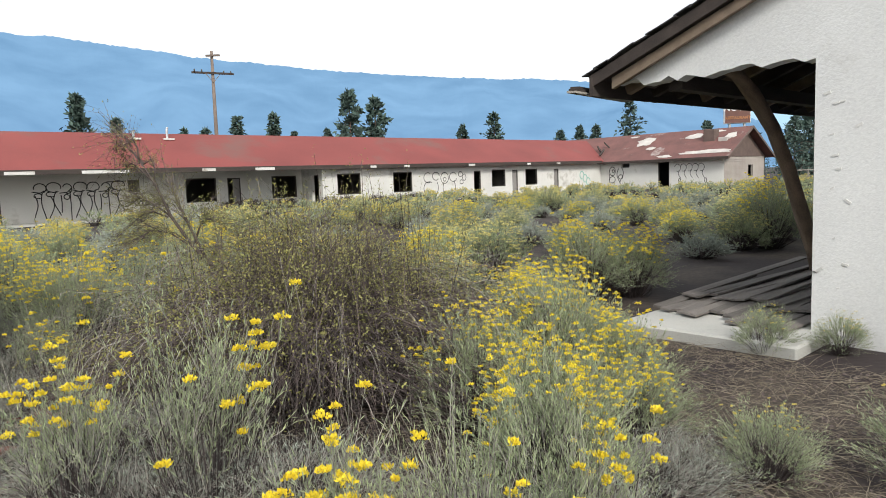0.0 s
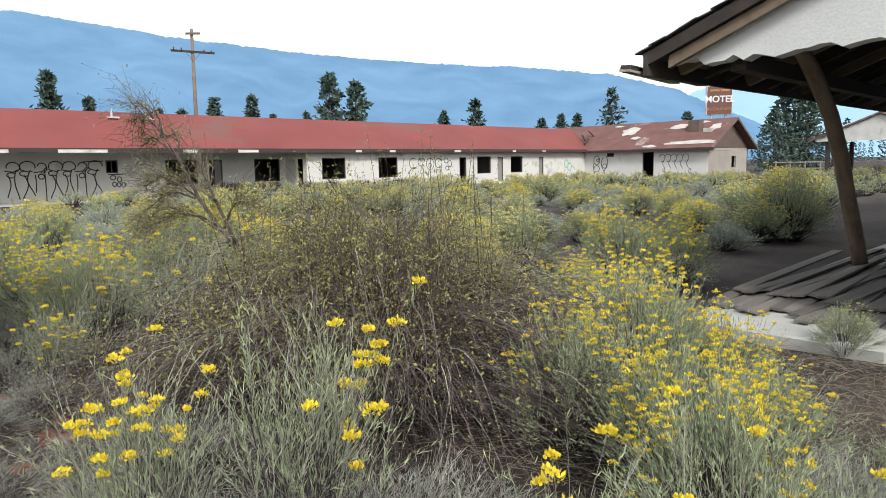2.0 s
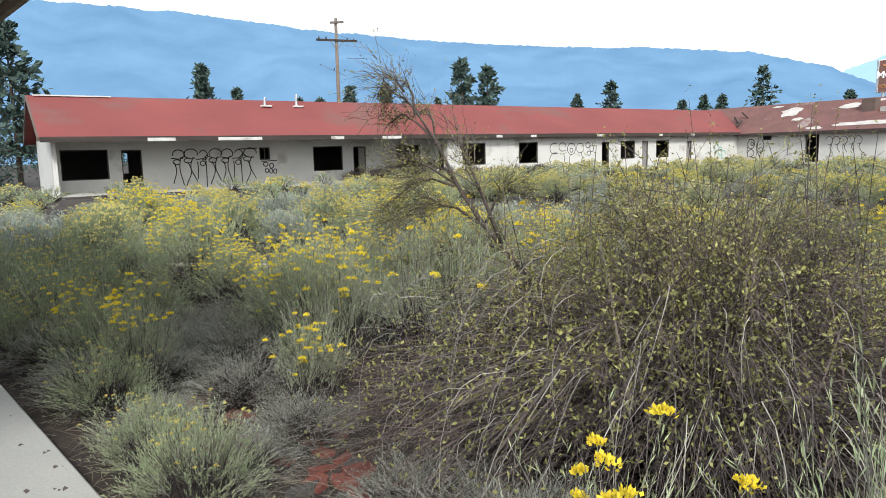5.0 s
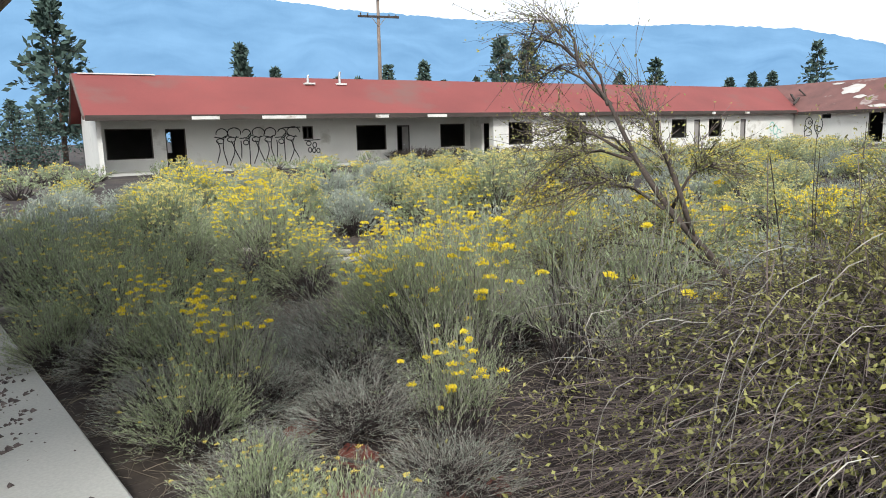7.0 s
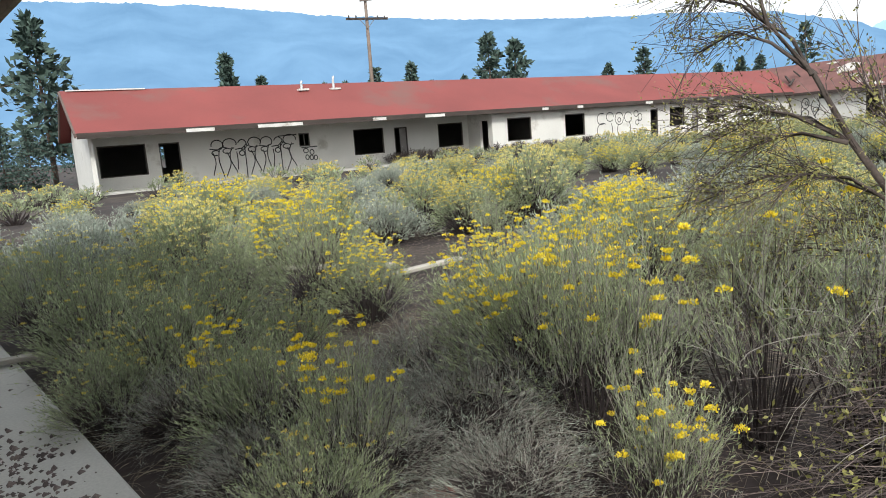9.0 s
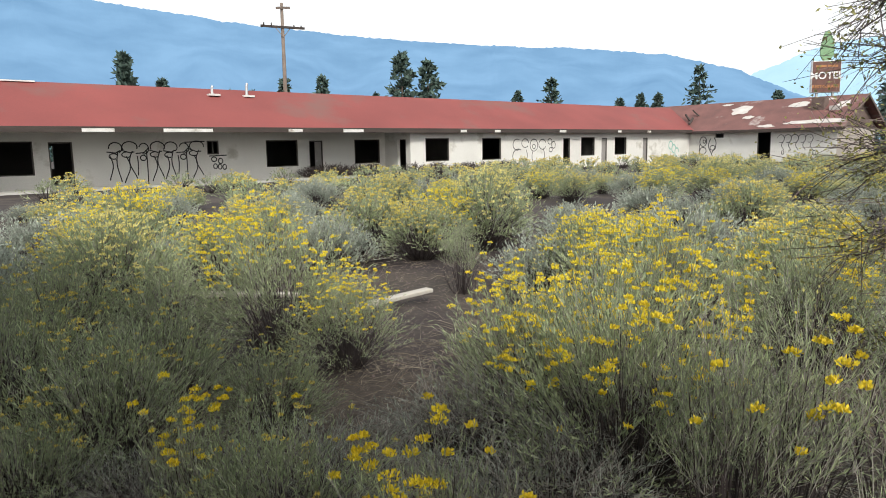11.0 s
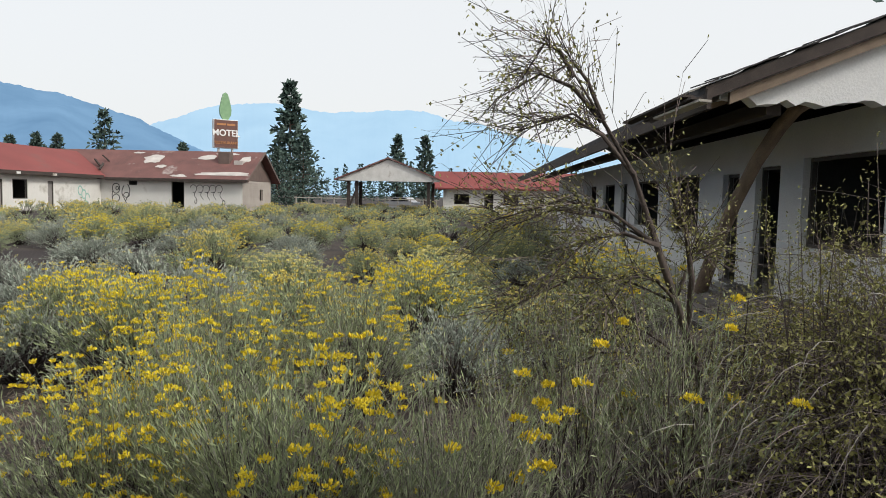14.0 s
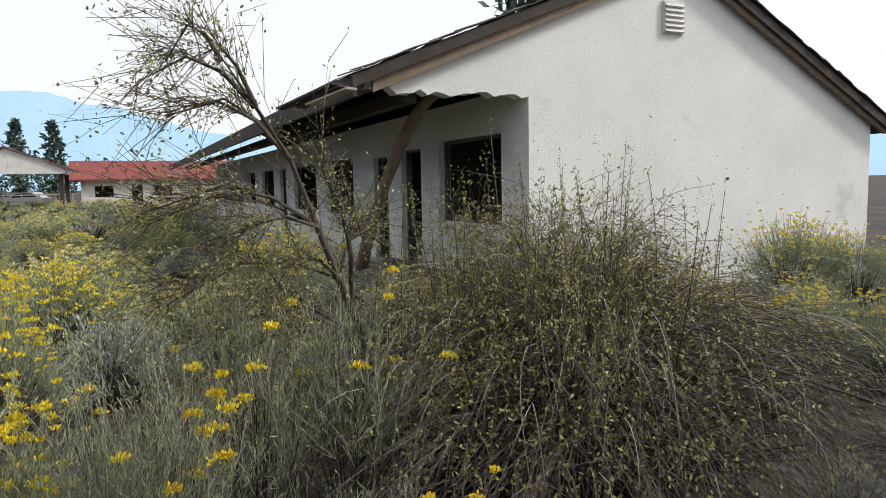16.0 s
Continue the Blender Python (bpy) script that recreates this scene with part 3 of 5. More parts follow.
def build_fallen_planks():
    rnd = random.Random(8)
    pile = thing("fallen_plank_pile", "pile of grey weathered boards fallen on the slab", "boards")
    for layer in range(2):
        for i in range(13):
            y = 1.27 + i * 0.118
            x0 = 4.35 + rnd.uniform(0, 0.4) + (0.7 if layer else 0) + i * 0.02
            L = rnd.uniform(2.2, 5.2)
            part("board", box(0, L, -0.062, 0.062, -0.011, 0.011, m=pose(x0, y, 0.145 + layer * 0.045 + rnd.uniform(0, 0.02), rnd.uniform(-9, 9), rnd.uniform(-0.6, 0.3), rnd.uniform(-5, 5))), M_GREYWOOD, pile)
    return pile


build_fallen_planks()


# ---- the building beside the walker: slab and eave ----
side = thing("walkway_building", "pale building with overhanging eave beside the concrete walkway", "building", (-2.23, 6.37, 0), turn=8.2)
part("wall", box(-3.4, -3.2, -3.0, 4.7, -0.1, 2.75), M_STUCCO, side)
part("roof", box(-3.8, 0.24, -3.2, 4.75, 2.70, 2.80), M_SHINGLE, side)
part("soffit", box(-3.2, 0.22, -3.18, 4.73, 2.655, 2.698), M_PALEWOOD, side)
part("fascia", box(0.241, 0.28, -3.2, 4.76, 2.60, 2.82), M_RAFTER, side)
walkslab = new("walkway_slab", mesh_from("walkway_slab", [], [], M_CONC))
walkslab.matrix_basis = pose(-2.23, 6.37, 0, 0, 0, 8.2)
bmq = box(-3.2, 0.0, -3.4, 6.6, -0.2, 0.10, bevel=0.012)
bmq.to_mesh(walkslab.data)
tagged(walkslab, "pale concrete walkway slab strewn with dark grit", "slab")


# ---- foliage ----
def bez(a, b, c, k):
    t = np.linspace(0, 1, k)[None, :, None]
    return (1 - t) ** 2 * a[:, None] + 2 * t * (1 - t) * b[:, None] + t ** 2 * c[:, None]


def ribbon(curves, w0, w1, rng):
    """Flat tapering strips along polylines (n, k, 3)."""
    n, k, _ = curves.shape
    d = curves[:, -1] - curves[:, 0]
    rv = rng.normal(size=(n, 3))
    s = np.cross(d, rv)
    s /= np.linalg.norm(s, axis=1, keepdims=True) + 1e-9
    w = np.linspace(w0, w1, k)[None, :, None] * 0.5
    left, right = curves - s[:, None] * w, curves + s[:, None] * w
    verts = np.stack([left, right], 2).reshape(-1, 3)
    i = (np.arange(n)[:, None] * k + np.arange(k - 1)[None]).reshape(-1) * 2
    return verts, np.stack([i, i + 1, i + 3, i + 2], 1)


def blades(base, direction, length, width, rng):
    """One pointed leaf, a bent quad, at each base."""
    n = len(base)
    d = direction / (np.linalg.norm(direction, axis=1, keepdims=True) + 1e-9)
    s = np.cross(d, rng.normal(size=(n, 3)))
    s /= np.linalg.norm(s, axis=1, keepdims=True) + 1e-9
    L = (length * rng.uniform(0.6, 1.3, n))[:, None]
    w = (width * rng.uniform(0.7, 1.3, n))[:, None]
    v = np.stack([base, base + d * L * 0.5 - s * w, base + d * L, base + d * L * 0.5 + s * w], 1).reshape(-1, 3)
    i = np.arange(n) * 4
    return v, np.stack([i, i + 1, i + 2, i + 3], 1)


def merge(*sets):
    vs, fs, o = [], [], 0
    for v, f in sets:
        vs.append(v)
        fs.append(f + o)
        o += len(v)
    return np.concatenate(vs), np.concatenate(fs)


def np_mesh(name, vf, material):
    v, f = vf
    me = bpy.data.meshes.new(name)
    k = f.shape[1]
    me.vertices.add(len(v))
    me.vertices.foreach_set("co", v.astype(np.float32).ravel())
    me.loops.add(f.size)
    me.loops.foreach_set("vertex_index", f.astype(np.int32).ravel())
    me.polygons.add(len(f))
    me.polygons.foreach_set("loop_start", np.arange(0, f.size, k, dtype=np.int32))
    me.update(calc_edges=True)
    me.materials.append(material)
    return me


def puffs(at, r, per, size, rng):
    """Flower heads: rounded clusters of short upright florets round each place."""
    n = len(at)
    off = rng.normal(size=(n, per, 3))
    off *= r * rng.uniform(0.55, 1.15, (n, 1, 1)) * rng.uniform(0.35, 1.0, (n, per, 1)) / (np.linalg.norm(off, axis=2, keepdims=True) + 1e-6)
    off[..., 2] = np.abs(off[..., 2]) * 0.75
    base = (at[:, None] + off).reshape(-1, 3)
    dirs = off.reshape(-1, 3) * 0.8 + np.array([0, 0, r * 0.7]) + rng.normal(size=base.shape) * r * 0.25
    return blades(base, dirs, size, size * 0.34, rng)


def brush_parts(seed, h, r, stems, subs, leaves, bloom, stem_w=0.006, leaf_l=0.04, leaf_w=0.0035, petals=14, petal=0.018, head=0.03, droop=0.0, bend=0.05, skirt=0.5, dome=True, clump=0.0):
    """One brush: a woody heart coloured dark for inner shade, stems fanning out to an uneven dome, leafy twigs and
    flower heads on its cap.
    """
    rng = np.random.default_rng(seed)
    th = rng.uniform(0, 2 * np.pi, stems)
    uz = rng.uniform(0.0 if dome else 0.35, 1, stems) ** (0.8 if dome else 0.6)
    ur = np.sqrt(np.maximum(1 - uz ** 2, 0))
    lump = 1 + 0.13 * np.sin(th * 3 + seed) * ur + 0.10 * np.sin(th * 5 + seed * 2.1 + uz * 4) + 0.07 * np.sin(th * 9 + uz * 11 + seed)
    lump *= rng.uniform(0.90, 1.04, stems) if dome else rng.uniform(0.62, 1.05, stems)
    base = np.stack([np.cos(th) * r * 0.16 * ur, np.sin(th) * r * 0.16 * ur, np.full(stems, -0.03)], 1)
    low = h * (0.16 - droop * 0.3)
    tip = np.stack([np.cos(th) * ur * r * lump, np.sin(th) * ur * r * lump, np.maximum(low + (h - low) * uz * lump, 0.03)], 1)
    mid = base * 0.45 + tip * 0.5
    mid[:, 2] += 0.10 * h * (1 + 2 * droop) + rng.normal(size=stems) * 0.03
    mid[:, :2] += rng.normal(size=(stems, 2)) * bend
    main = bez(base, mid, tip, 5)
    fork = np.repeat(main[:, 2] * 0.7 + main[:, 3] * 0.3, subs, 0)
    end = np.repeat(tip, subs, 0) + rng.normal(size=(stems * subs, 3)) * np.array([0.055, 0.055, 0.035]) * (0.4 + h)
    end[:, 2] = np.maximum(end[:, 2], 0.02)
    sub = bez(fork, (fork + end) / 2 + np.array([0, 0, 0.012]) + rng.normal(size=fork.shape) * bend * 0.35, end, 4)
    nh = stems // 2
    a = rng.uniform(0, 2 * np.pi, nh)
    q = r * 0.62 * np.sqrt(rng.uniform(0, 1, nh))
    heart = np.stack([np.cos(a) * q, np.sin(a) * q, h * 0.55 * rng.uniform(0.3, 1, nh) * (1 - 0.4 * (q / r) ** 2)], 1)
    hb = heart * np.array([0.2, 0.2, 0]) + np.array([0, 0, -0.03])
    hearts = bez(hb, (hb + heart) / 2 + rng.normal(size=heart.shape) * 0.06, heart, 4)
    out = [("woody_base_shade", merge(ribbon(main[:, :4], stem_w * 2.2, stem_w * 1.0, rng), ribbon(hearts, stem_w * 3.2, stem_w * 1.6, rng))), ("stemwork", ribbon(sub, stem_w * 0.9, stem_w * 0.5, rng))]
    tall = np.repeat(uz, subs)
    if leaves:
        f = rng.uniform(0.12, 1, (len(sub), leaves))
        k = np.minimum((f * 3).astype(int), 2)
        fr = (f * 3 - k)[..., None]
        i = np.arange(len(sub))[:, None]
        pts = (sub[i, k] * (1 - fr) + sub[i, k + 1] * fr).reshape(-1, 3)
        dirs = np.repeat(end - fork, leaves, 0)
        dirs = dirs / (np.linalg.norm(dirs, axis=1, keepdims=True) + 1e-6) + rng.normal(size=pts.shape) * 0.38 + np.array([0, 0, 0.3])
        keep = rng.uniform(size=len(pts)) < np.clip(np.repeat(tall, leaves) * 1.6 + 0.25, 0, 1)
        out.append(("foliage", blades(pts[keep], dirs[keep], leaf_l, leaf_w, rng)))
    if bloom:
        patch = np.sin(end[:, 0] * 9 + seed) + np.sin(end[:, 1] * 10 + seed * 1.7) > clump * 2 - 0.9
        sel = end[(rng.uniform(size=len(end)) < bloom) & (tall > skirt + rng.normal(size=len(end)) * 0.10) & patch]
        if len(sel):
            out.append(("bloom", puffs(sel, head, petals, petal, rng)))
    return out


def brush_mesh_set(seed, stem_m, leaf_m, flower_m, **kw):
    mats = {"woody_base_shade": M_SHADEWOOD, "stemwork": stem_m, "foliage": leaf_m, "bloom": flower_m}
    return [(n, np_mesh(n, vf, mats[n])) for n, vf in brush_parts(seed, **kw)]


def plant(name, meshes, x, y, size, turn, label, category, group="", squash=1.0):
    ob = new(name)
    ob.matrix_basis = Matrix.LocRotScale((x, y, ground_z(x, y) - 0.01), Euler((0, 0, turn)), (size, size, size * squash))
    for n, me in meshes:
        part_mesh(n, me, ob)
    return tagged(ob, label, category, group)


YELLOW = [brush_mesh_set(100 + i, M_STEM, M_LEAF, M_FLOWER, h=0.92, r=0.58, stems=240, subs=4, leaves=13, bloom=0.62, skirt=0.60, stem_w=0.0028, leaf_w=0.0027, leaf_l=0.04, petals=30, petal=0.013, head=0.024, clump=0.35) for i in range(4)]
PALE = [brush_mesh_set(120 + i, M_STEM, M_LEAF, M_DUSTY, h=0.85, r=0.56, stems=220, subs=4, leaves=13, bloom=0.16, skirt=0.62, stem_w=0.0028, leaf_w=0.0027, petals=24, petal=0.012, head=0.022, clump=0.3) for i in range(3)]
GREY = [brush_mesh_set(140 + i, M_STEM, M_GREYLEAF, M_PALEFLOWER, h=0.5, r=0.68, stems=300, subs=4, leaves=3, bloom=0.0, droop=0.5, stem_w=0.0032, leaf_w=0.0016, bend=0.15) for i in range(3)]
TALL = [brush_mesh_set(160 + i, M_STEM, M_LEAF, M_FLOWER, h=0.95, r=0.38, stems=64, subs=4, leaves=14, bloom=0.34, skirt=0.74, clump=0.45, dome=False, stem_w=0.0028, leaf_w=0.0015, bend=0.06, petals=60, petal=0.013, head=0.028, leaf_l=0.036) for i in range(3)]
MID = [brush_mesh_set(180 + i, M_STEM, M_LEAF, (M_DUSTY, M_FLOWER, M_DUSTY, M_PALEFLOWER)[i % 4], h=0.9, r=0.66, stems=190, subs=4, leaves=10, bloom=0.9, skirt=0.60, stem_w=0.0048, leaf_l=0.055, leaf_w=0.0062, petals=13, petal=0.019, head=0.032, clump=-0.1) for i in range(6)]
MIDGREY = [brush_mesh_set(200 + i, M_STEM, M_GREYLEAF, M_PALEFLOWER, h=0.7, r=0.66, stems=180, subs=4, leaves=11, bloom=0.14, skirt=0.6, bend=0.08, stem_w=0.0048, leaf_l=0.05, leaf_w=0.0058, petals=8, petal=0.022, head=0.03, clump=0.5) for i in range(3)]
L_Y = "rabbitbrush with bright yellow flower heads on grey-green stems"
L_P = "rabbitbrush with fading pale yellow flower heads"
L_G = "low grey dry brush clump with bent stems"
L_T = "tall sparse rabbitbrush with yellow flower tips"
rnd = random.Random(77)


def put(kind, x, y, size, squash=1.0):
    sets, label, nm = {"Y": (YELLOW, L_Y, "rabbitbrush"), "P": (PALE, L_P, "rabbitbrush"), "G": (GREY, L_G, "dry_brush"), "T": (TALL, L_T, "rabbitbrush"),
                       "M": (MID, L_Y, "rabbitbrush"), "N": (MIDGREY, L_G, "dry_brush")}[kind]
    plant(nm, rnd.choice(sets), x, y, size, rnd.uniform(0, 6.28), label, "bush", "brush in the courtyard", squash)


# brush that the walker passes close by
for row in ("T -.80 1.75 1.25", "T -1.27 2.1 1.08", "G -1.0 1.9 .9", "G -.5 1.55 .95", "T -.9 .52 1.05", "T -.6 .28 1.05", "G -.7 .65 .85", "G -.25 .5 .9", "T -.15 .2 .95", "G .15 .2 .85", "G -1.3 1.25 .7",
            "Y .45 .75 .8", "Y .9 1.15 .8", "Y 1.05 1.85 .85", "Y 1.8 1.85 .98", "Y 1.9 1.35 .75", "Y 2.3 2.2 .95", "Y 2.7 2.8 .9", "Y 1.45 .95 .6", "G .8 .45 .7", "G 1.2 .5 .55", "P 3.1 2.2 .55", "Y 3.2 3.4 .75",
            "Y 5.4 4.1 1.15", "Y 5.95 3.75 1.0", "P 6.6 4.3 .9", "Y 12.2 4.5 1.5", "Y 12.9 5.1 1.3", "P 4.07 1.27 .5", "P 4.4 .75 .42", "P 4.5 -.1 .4",
            "Y -.12 6.3 1.1", "T -.15 5.62 1.15", "T -.38 5.72 1.05", "T .25 5.25 1.32", "T .35 4.8 1.3", "Y .05 7.05 .95", "Y .65 7.0 1.0", "Y 1.9 7.3 1.05", "Y 2.3 6.5 1.0", "G -.5 6.9 .95", "G -.75 6.2 .95", "G -.95 5.6 .7", "G .6 6.3 1.0",
            "T -.75 4.98 .78", "T -.55 5.12 .72", "T -1.5 5.97 .92", "G -1.3 6.2 .75", "P -1.75 5.85 .6", "P -1.6 6.75 .75", "G -1.3 7.0 .9", "T -1.8 7.0 .8", "G -1.0 6.65 .7", "G -1.75 6.35 .7", 
            "P -1.0 8.0 .65", "P -1.85 8.0 .9", "P -1.45 8.5 .9", "P -2.1 8.9 1.0", "P -2.25 7.7 .65", "G -1.9 7.4 .7", "Y -.2 9.45 1.15", "Y .0 8.8 .78", "P -.85 10.05 .9", "P -1.6 10.2 1.0", "P -2.4 10.4 1.1", "M -.9 11.4 1.1", "M .3 11.9 1.0", "N -2.0 11.7 1.1", "T 2.3 10.1 .9",
            "M 4.65 12.2 1.3", "M 4.1 12.5 1.05", "M 3.2 13.2 1.1", "N 2.2 12.6 1.0", "M 1.4 13.2 1.1", "M -.6 13.2 1.0", "N -1.8 13.6 1.1", "M .3 15.0 1.2", "M 2.8 8.3 1.0", "M 3.4 9.2 .95", "M 3.6 7.2 1.0", "N 3.0 5.8 .9", "M 4.4 6.2 1.0", "N 4.6 8.0 .9",
            "Y 3.2 -1.7 1.15", "Y 2.8 -2.3 .95", "P 3.7 -2.6 1.0", "G 2.5 -.9 .8", "P 1.5 .2 .5", "P 2.0 -.5 .7", "G -1.3 4.5 .5", "G -1.55 5.4 .5", "P -1.7 4.9 .5", "G -.75 3.0 .75", "G -.85 3.6 .6", "G -.9 4.75 .6", "G -1.55 3.4 .65", "P -1.6 4.3 .6", "G -1.2 2.7 .6"):
    kd, sx, sy, ss = row.split()
    put(kd, float(sx), float(sy), float(ss))

# brush over the open courtyard
placed = []


def fill(count, x0, x1, y0, y1, gap, most):
    tries = done = 0
    while done < count and tries < most:
        tries += 1
        x, y = rnd.uniform(x0, x1), rnd.uniform(y0, y1)
        if x < -2.2 and y < 12.5 or y > 36.3 or (x > 4 and y < 4.4):
            continue
        if abs((y - 7.9) - 0.72 * (x + 0.4)) < 0.75 and y < 13 or (x < 2.8 and y < 8.6) or (x < 2.4 and y < 12.5):
            continue
        if noise.noise(Vector((x * 0.16, y * 0.16, 7))) > 0.45 or any((x - p) ** 2 + (y - q) ** 2 < gap for p, q in placed):
            continue
        placed.append((x, y))
        done += 1
        grey = noise.noise(Vector((x * 0.25, y * 0.25, 2))) > 0.15 or rnd.random() < 0.18
        put("N" if grey else "M", x, y, rnd.uniform(0.7, 1.3), rnd.uniform(0.72, 0.95))


fill(62, 2.4, 17, 4.5, 15, 3.0, 3000)
fill(62, -9, 9, 8.5, 24, 3.0, 3000)
fill(66, 8, 26, 9, 22, 3.0, 3000)


# the far brush, past counting
def far_brush():
    rng = np.random.default_rng(5)
    lows = [brush_parts(300 + i, h=0.9, r=0.75, stems=44, subs=3, leaves=5, bloom=0.9 if i < 3 else 0.08, skirt=0.55, stem_w=0.012, leaf_l=0.10, leaf_w=0.017, petals=6, petal=0.06, head=0.055) for i in range(5)]
    acc = {"woody_base_shade": [], "stemwork": [], "foliage": [], "bloom": []}
    spots = []
    while len(spots) < 380:
        x, y = rng.uniform(-22, 66), rng.uniform(5, 37)
        if x < 46 and y < 36.2 and not (x < -9 or (x > -8 and y > 20) or x > 20):
            continue
        if x > 52 and y > 24 or (x > -6.6 and x < -2 and y < 13) or (x > 4 and x < 37 and y < 4.7) or y > 36.2 and x > 0:
            continue
        spots.append((x, y))
    for x, y in spots:
        s, a = rng.uniform(0.6, 1.1), rng.uniform(0, 6.28)
        for n, (v, f) in lows[rng.integers(5)]:
            c, d = math.cos(a) * s, math.sin(a) * s
            w = np.stack([v[:, 0] * c - v[:, 1] * d + x, v[:, 0] * d + v[:, 1] * c + y, v[:, 2] * s * 0.9], 1)
            acc[n].append((w, f))
    ob = thing("far_brush", "mass of yellow and grey brush across the lot", "bush", kind="stuff")
    for n, m in (("woody_base_shade", M_SHADEWOOD), ("stemwork", M_STEM), ("foliage", M_LEAF), ("bloom", M_DUSTY)):
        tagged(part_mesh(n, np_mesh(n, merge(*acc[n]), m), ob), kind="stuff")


far_brush()


def big_bush():
    rng = np.random.default_rng(42)
    ob = thing("bitterbrush", "huge tangled brown bush of drooping dry twigs", "bush", (0.8, 3.35, 0.0))
    n = 2600
    th = rng.uniform(0, 2 * np.pi, n)
    rr = 1.9 * np.sqrt(rng.uniform(0.02, 1, n)) * (1 + 0.14 * np.sin(3 * th))
    b0 = rng.normal(size=(n, 3)) * np.array([0.28, 0.28, 0.0])
    top = 1.42 * (1 - 0.50 * (rr / 1.9) ** 2) * rng.uniform(0.6, 1.08, n)
    fall = np.where(rr > 0.8, rng.uniform(0.15, 0.95, n), rng.uniform(0.85, 1.1, n))
    tip = np.stack([np.cos(th) * rr, np.sin(th) * rr * 1.0, np.maximum(top * fall, 0.05)], 1)
    mid = b0 * 0.4 + tip * 0.55
    mid[:, 2] = top * 1.12
    main = bez(b0, mid, tip, 7)
    k = 7
    fk = rng.integers(2, 6, (n, k))
    i = np.arange(n)[:, None]
    fork = main[i, fk].reshape(-1, 3)
    flow = (main[i, np.minimum(fk + 1, 6)] - main[i, fk]).reshape(-1, 3)
    end = fork + flow * rng.uniform(0.5, 1.5, (n * k, 1)) + rng.normal(size=(n * k, 3)) * 0.10 - np.array([0, 0, 0.03])
    end[:, 2] = np.maximum(end[:, 2], 0.02)
    sub = bez(fork, (fork + end) / 2 + np.array([0, 0, 0.03]), end, 4)
    part_mesh("twigwork", np_mesh("twigwork", merge(ribbon(main, 0.0045, 0.002, rng), ribbon(sub, 0.003, 0.0016, rng)), M_TWIG), ob)
    pick = sub.reshape(-1, 3)[rng.integers(0, len(sub) * 4, 90000)]
    pick = pick[pick[:, 2] > 0.35 + rng.uniform(-0.3, 0.3, len(pick))]
    pick = pick[(pick[:, 1] > -0.2 + rng.normal(size=len(pick)) * 0.7) | (rng.uniform(size=len(pick)) < 0.25)]
    part_mesh("foliage", np_mesh("foliage", blades(pick, rng.normal(size=pick.shape) + np.array([0, 0, 0.6]), 0.025, 0.006, rng), M_OLIVE), ob)
    # crowded heart of dead wood, its dark colour standing in for inner shade
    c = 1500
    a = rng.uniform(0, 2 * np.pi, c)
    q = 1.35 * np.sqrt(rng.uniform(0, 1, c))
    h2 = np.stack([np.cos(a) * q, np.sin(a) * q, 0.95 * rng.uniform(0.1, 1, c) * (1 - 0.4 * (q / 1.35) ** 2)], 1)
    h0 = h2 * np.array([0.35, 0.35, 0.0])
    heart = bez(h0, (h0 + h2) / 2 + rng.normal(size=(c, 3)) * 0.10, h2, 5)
    part_mesh("dead_wood_shade", np_mesh("dead_wood_shade", ribbon(heart, 0.018, 0.009, rng), M_SHADEWOOD), ob)
    # pale strands hanging over the outside
    c = 420
    a = rng.uniform(0, 2 * np.pi, c)
    q = rng.uniform(0.9, 1.75, c)
    p0 = np.stack([np.cos(a) * q, np.sin(a) * q, 1.35 * (1 - 0.42 * (q / 1.9) ** 2) * rng.uniform(0.55, 1.02, c)], 1)
    out = np.stack([np.cos(a), np.sin(a), np.zeros(c)], 1)
    p2 = p0 + out * rng.uniform(0.15, 0.42, (c, 1)) - np.stack([np.zeros(c), np.zeros(c), rng.uniform(0.1, 0.6, c)], 1) + rng.normal(size=(c, 3)) * 0.06
    p2[:, 2] = np.maximum(p2[:, 2], 0.03)
    p1 = p0 + out * 0.25 + np.array([0, 0, 0.06]) + rng.normal(size=(c, 3)) * 0.05
    part_mesh("hanging_growth", np_mesh("hanging_growth", ribbon(bez(p0, p1, p2, 6), 0.0038, 0.0018, rng), M_STEM), ob)
    # upright shoots with small leaves
    m = 190
    a = rng.uniform(0, 2 * np.pi, m)
    q = 1.15 * np.sqrt(rng.uniform(0, 1, m))
    s0 = np.stack([np.cos(a) * q + 0.15, np.sin(a) * q, np.full(m, 0.55)], 1)
    s2 = s0 + np.stack([rng.normal(size=m) * 0.10, rng.normal(size=m) * 0.10, rng.uniform(0.5, 1.35, m) * (1.1 - 0.35 * q)], 1)
    s1 = (s0 + s2) / 2 + rng.normal(size=(m, 3)) * 0.04
    sh = bez(s0, s1, s2, 6)
    part_mesh("upright_growth", np_mesh("upright_growth", ribbon(sh, 0.008, 0.003, rng), M_TWIG), ob)
    f = rng.integers(2, 6, (m, 60))
    pts = sh[np.arange(m)[:, None], f].reshape(-1, 3) + rng.normal(size=(m * 60, 3)) * np.array([0.009, 0.009, 0.05])
    part_mesh("shoot_foliage", np_mesh("shoot_foliage", blades(pts, rng.normal(size=pts.shape) + np.array([0, 0, 0.8]), 0.016, 0.0036, rng), M_OLIVE), ob)
    # thick bare limbs low in the bush
    for j in range(9):
        al = j * 0.7 + 0.3
        r2 = 0.9 + 0.4 * math.sin(j * 2.1)
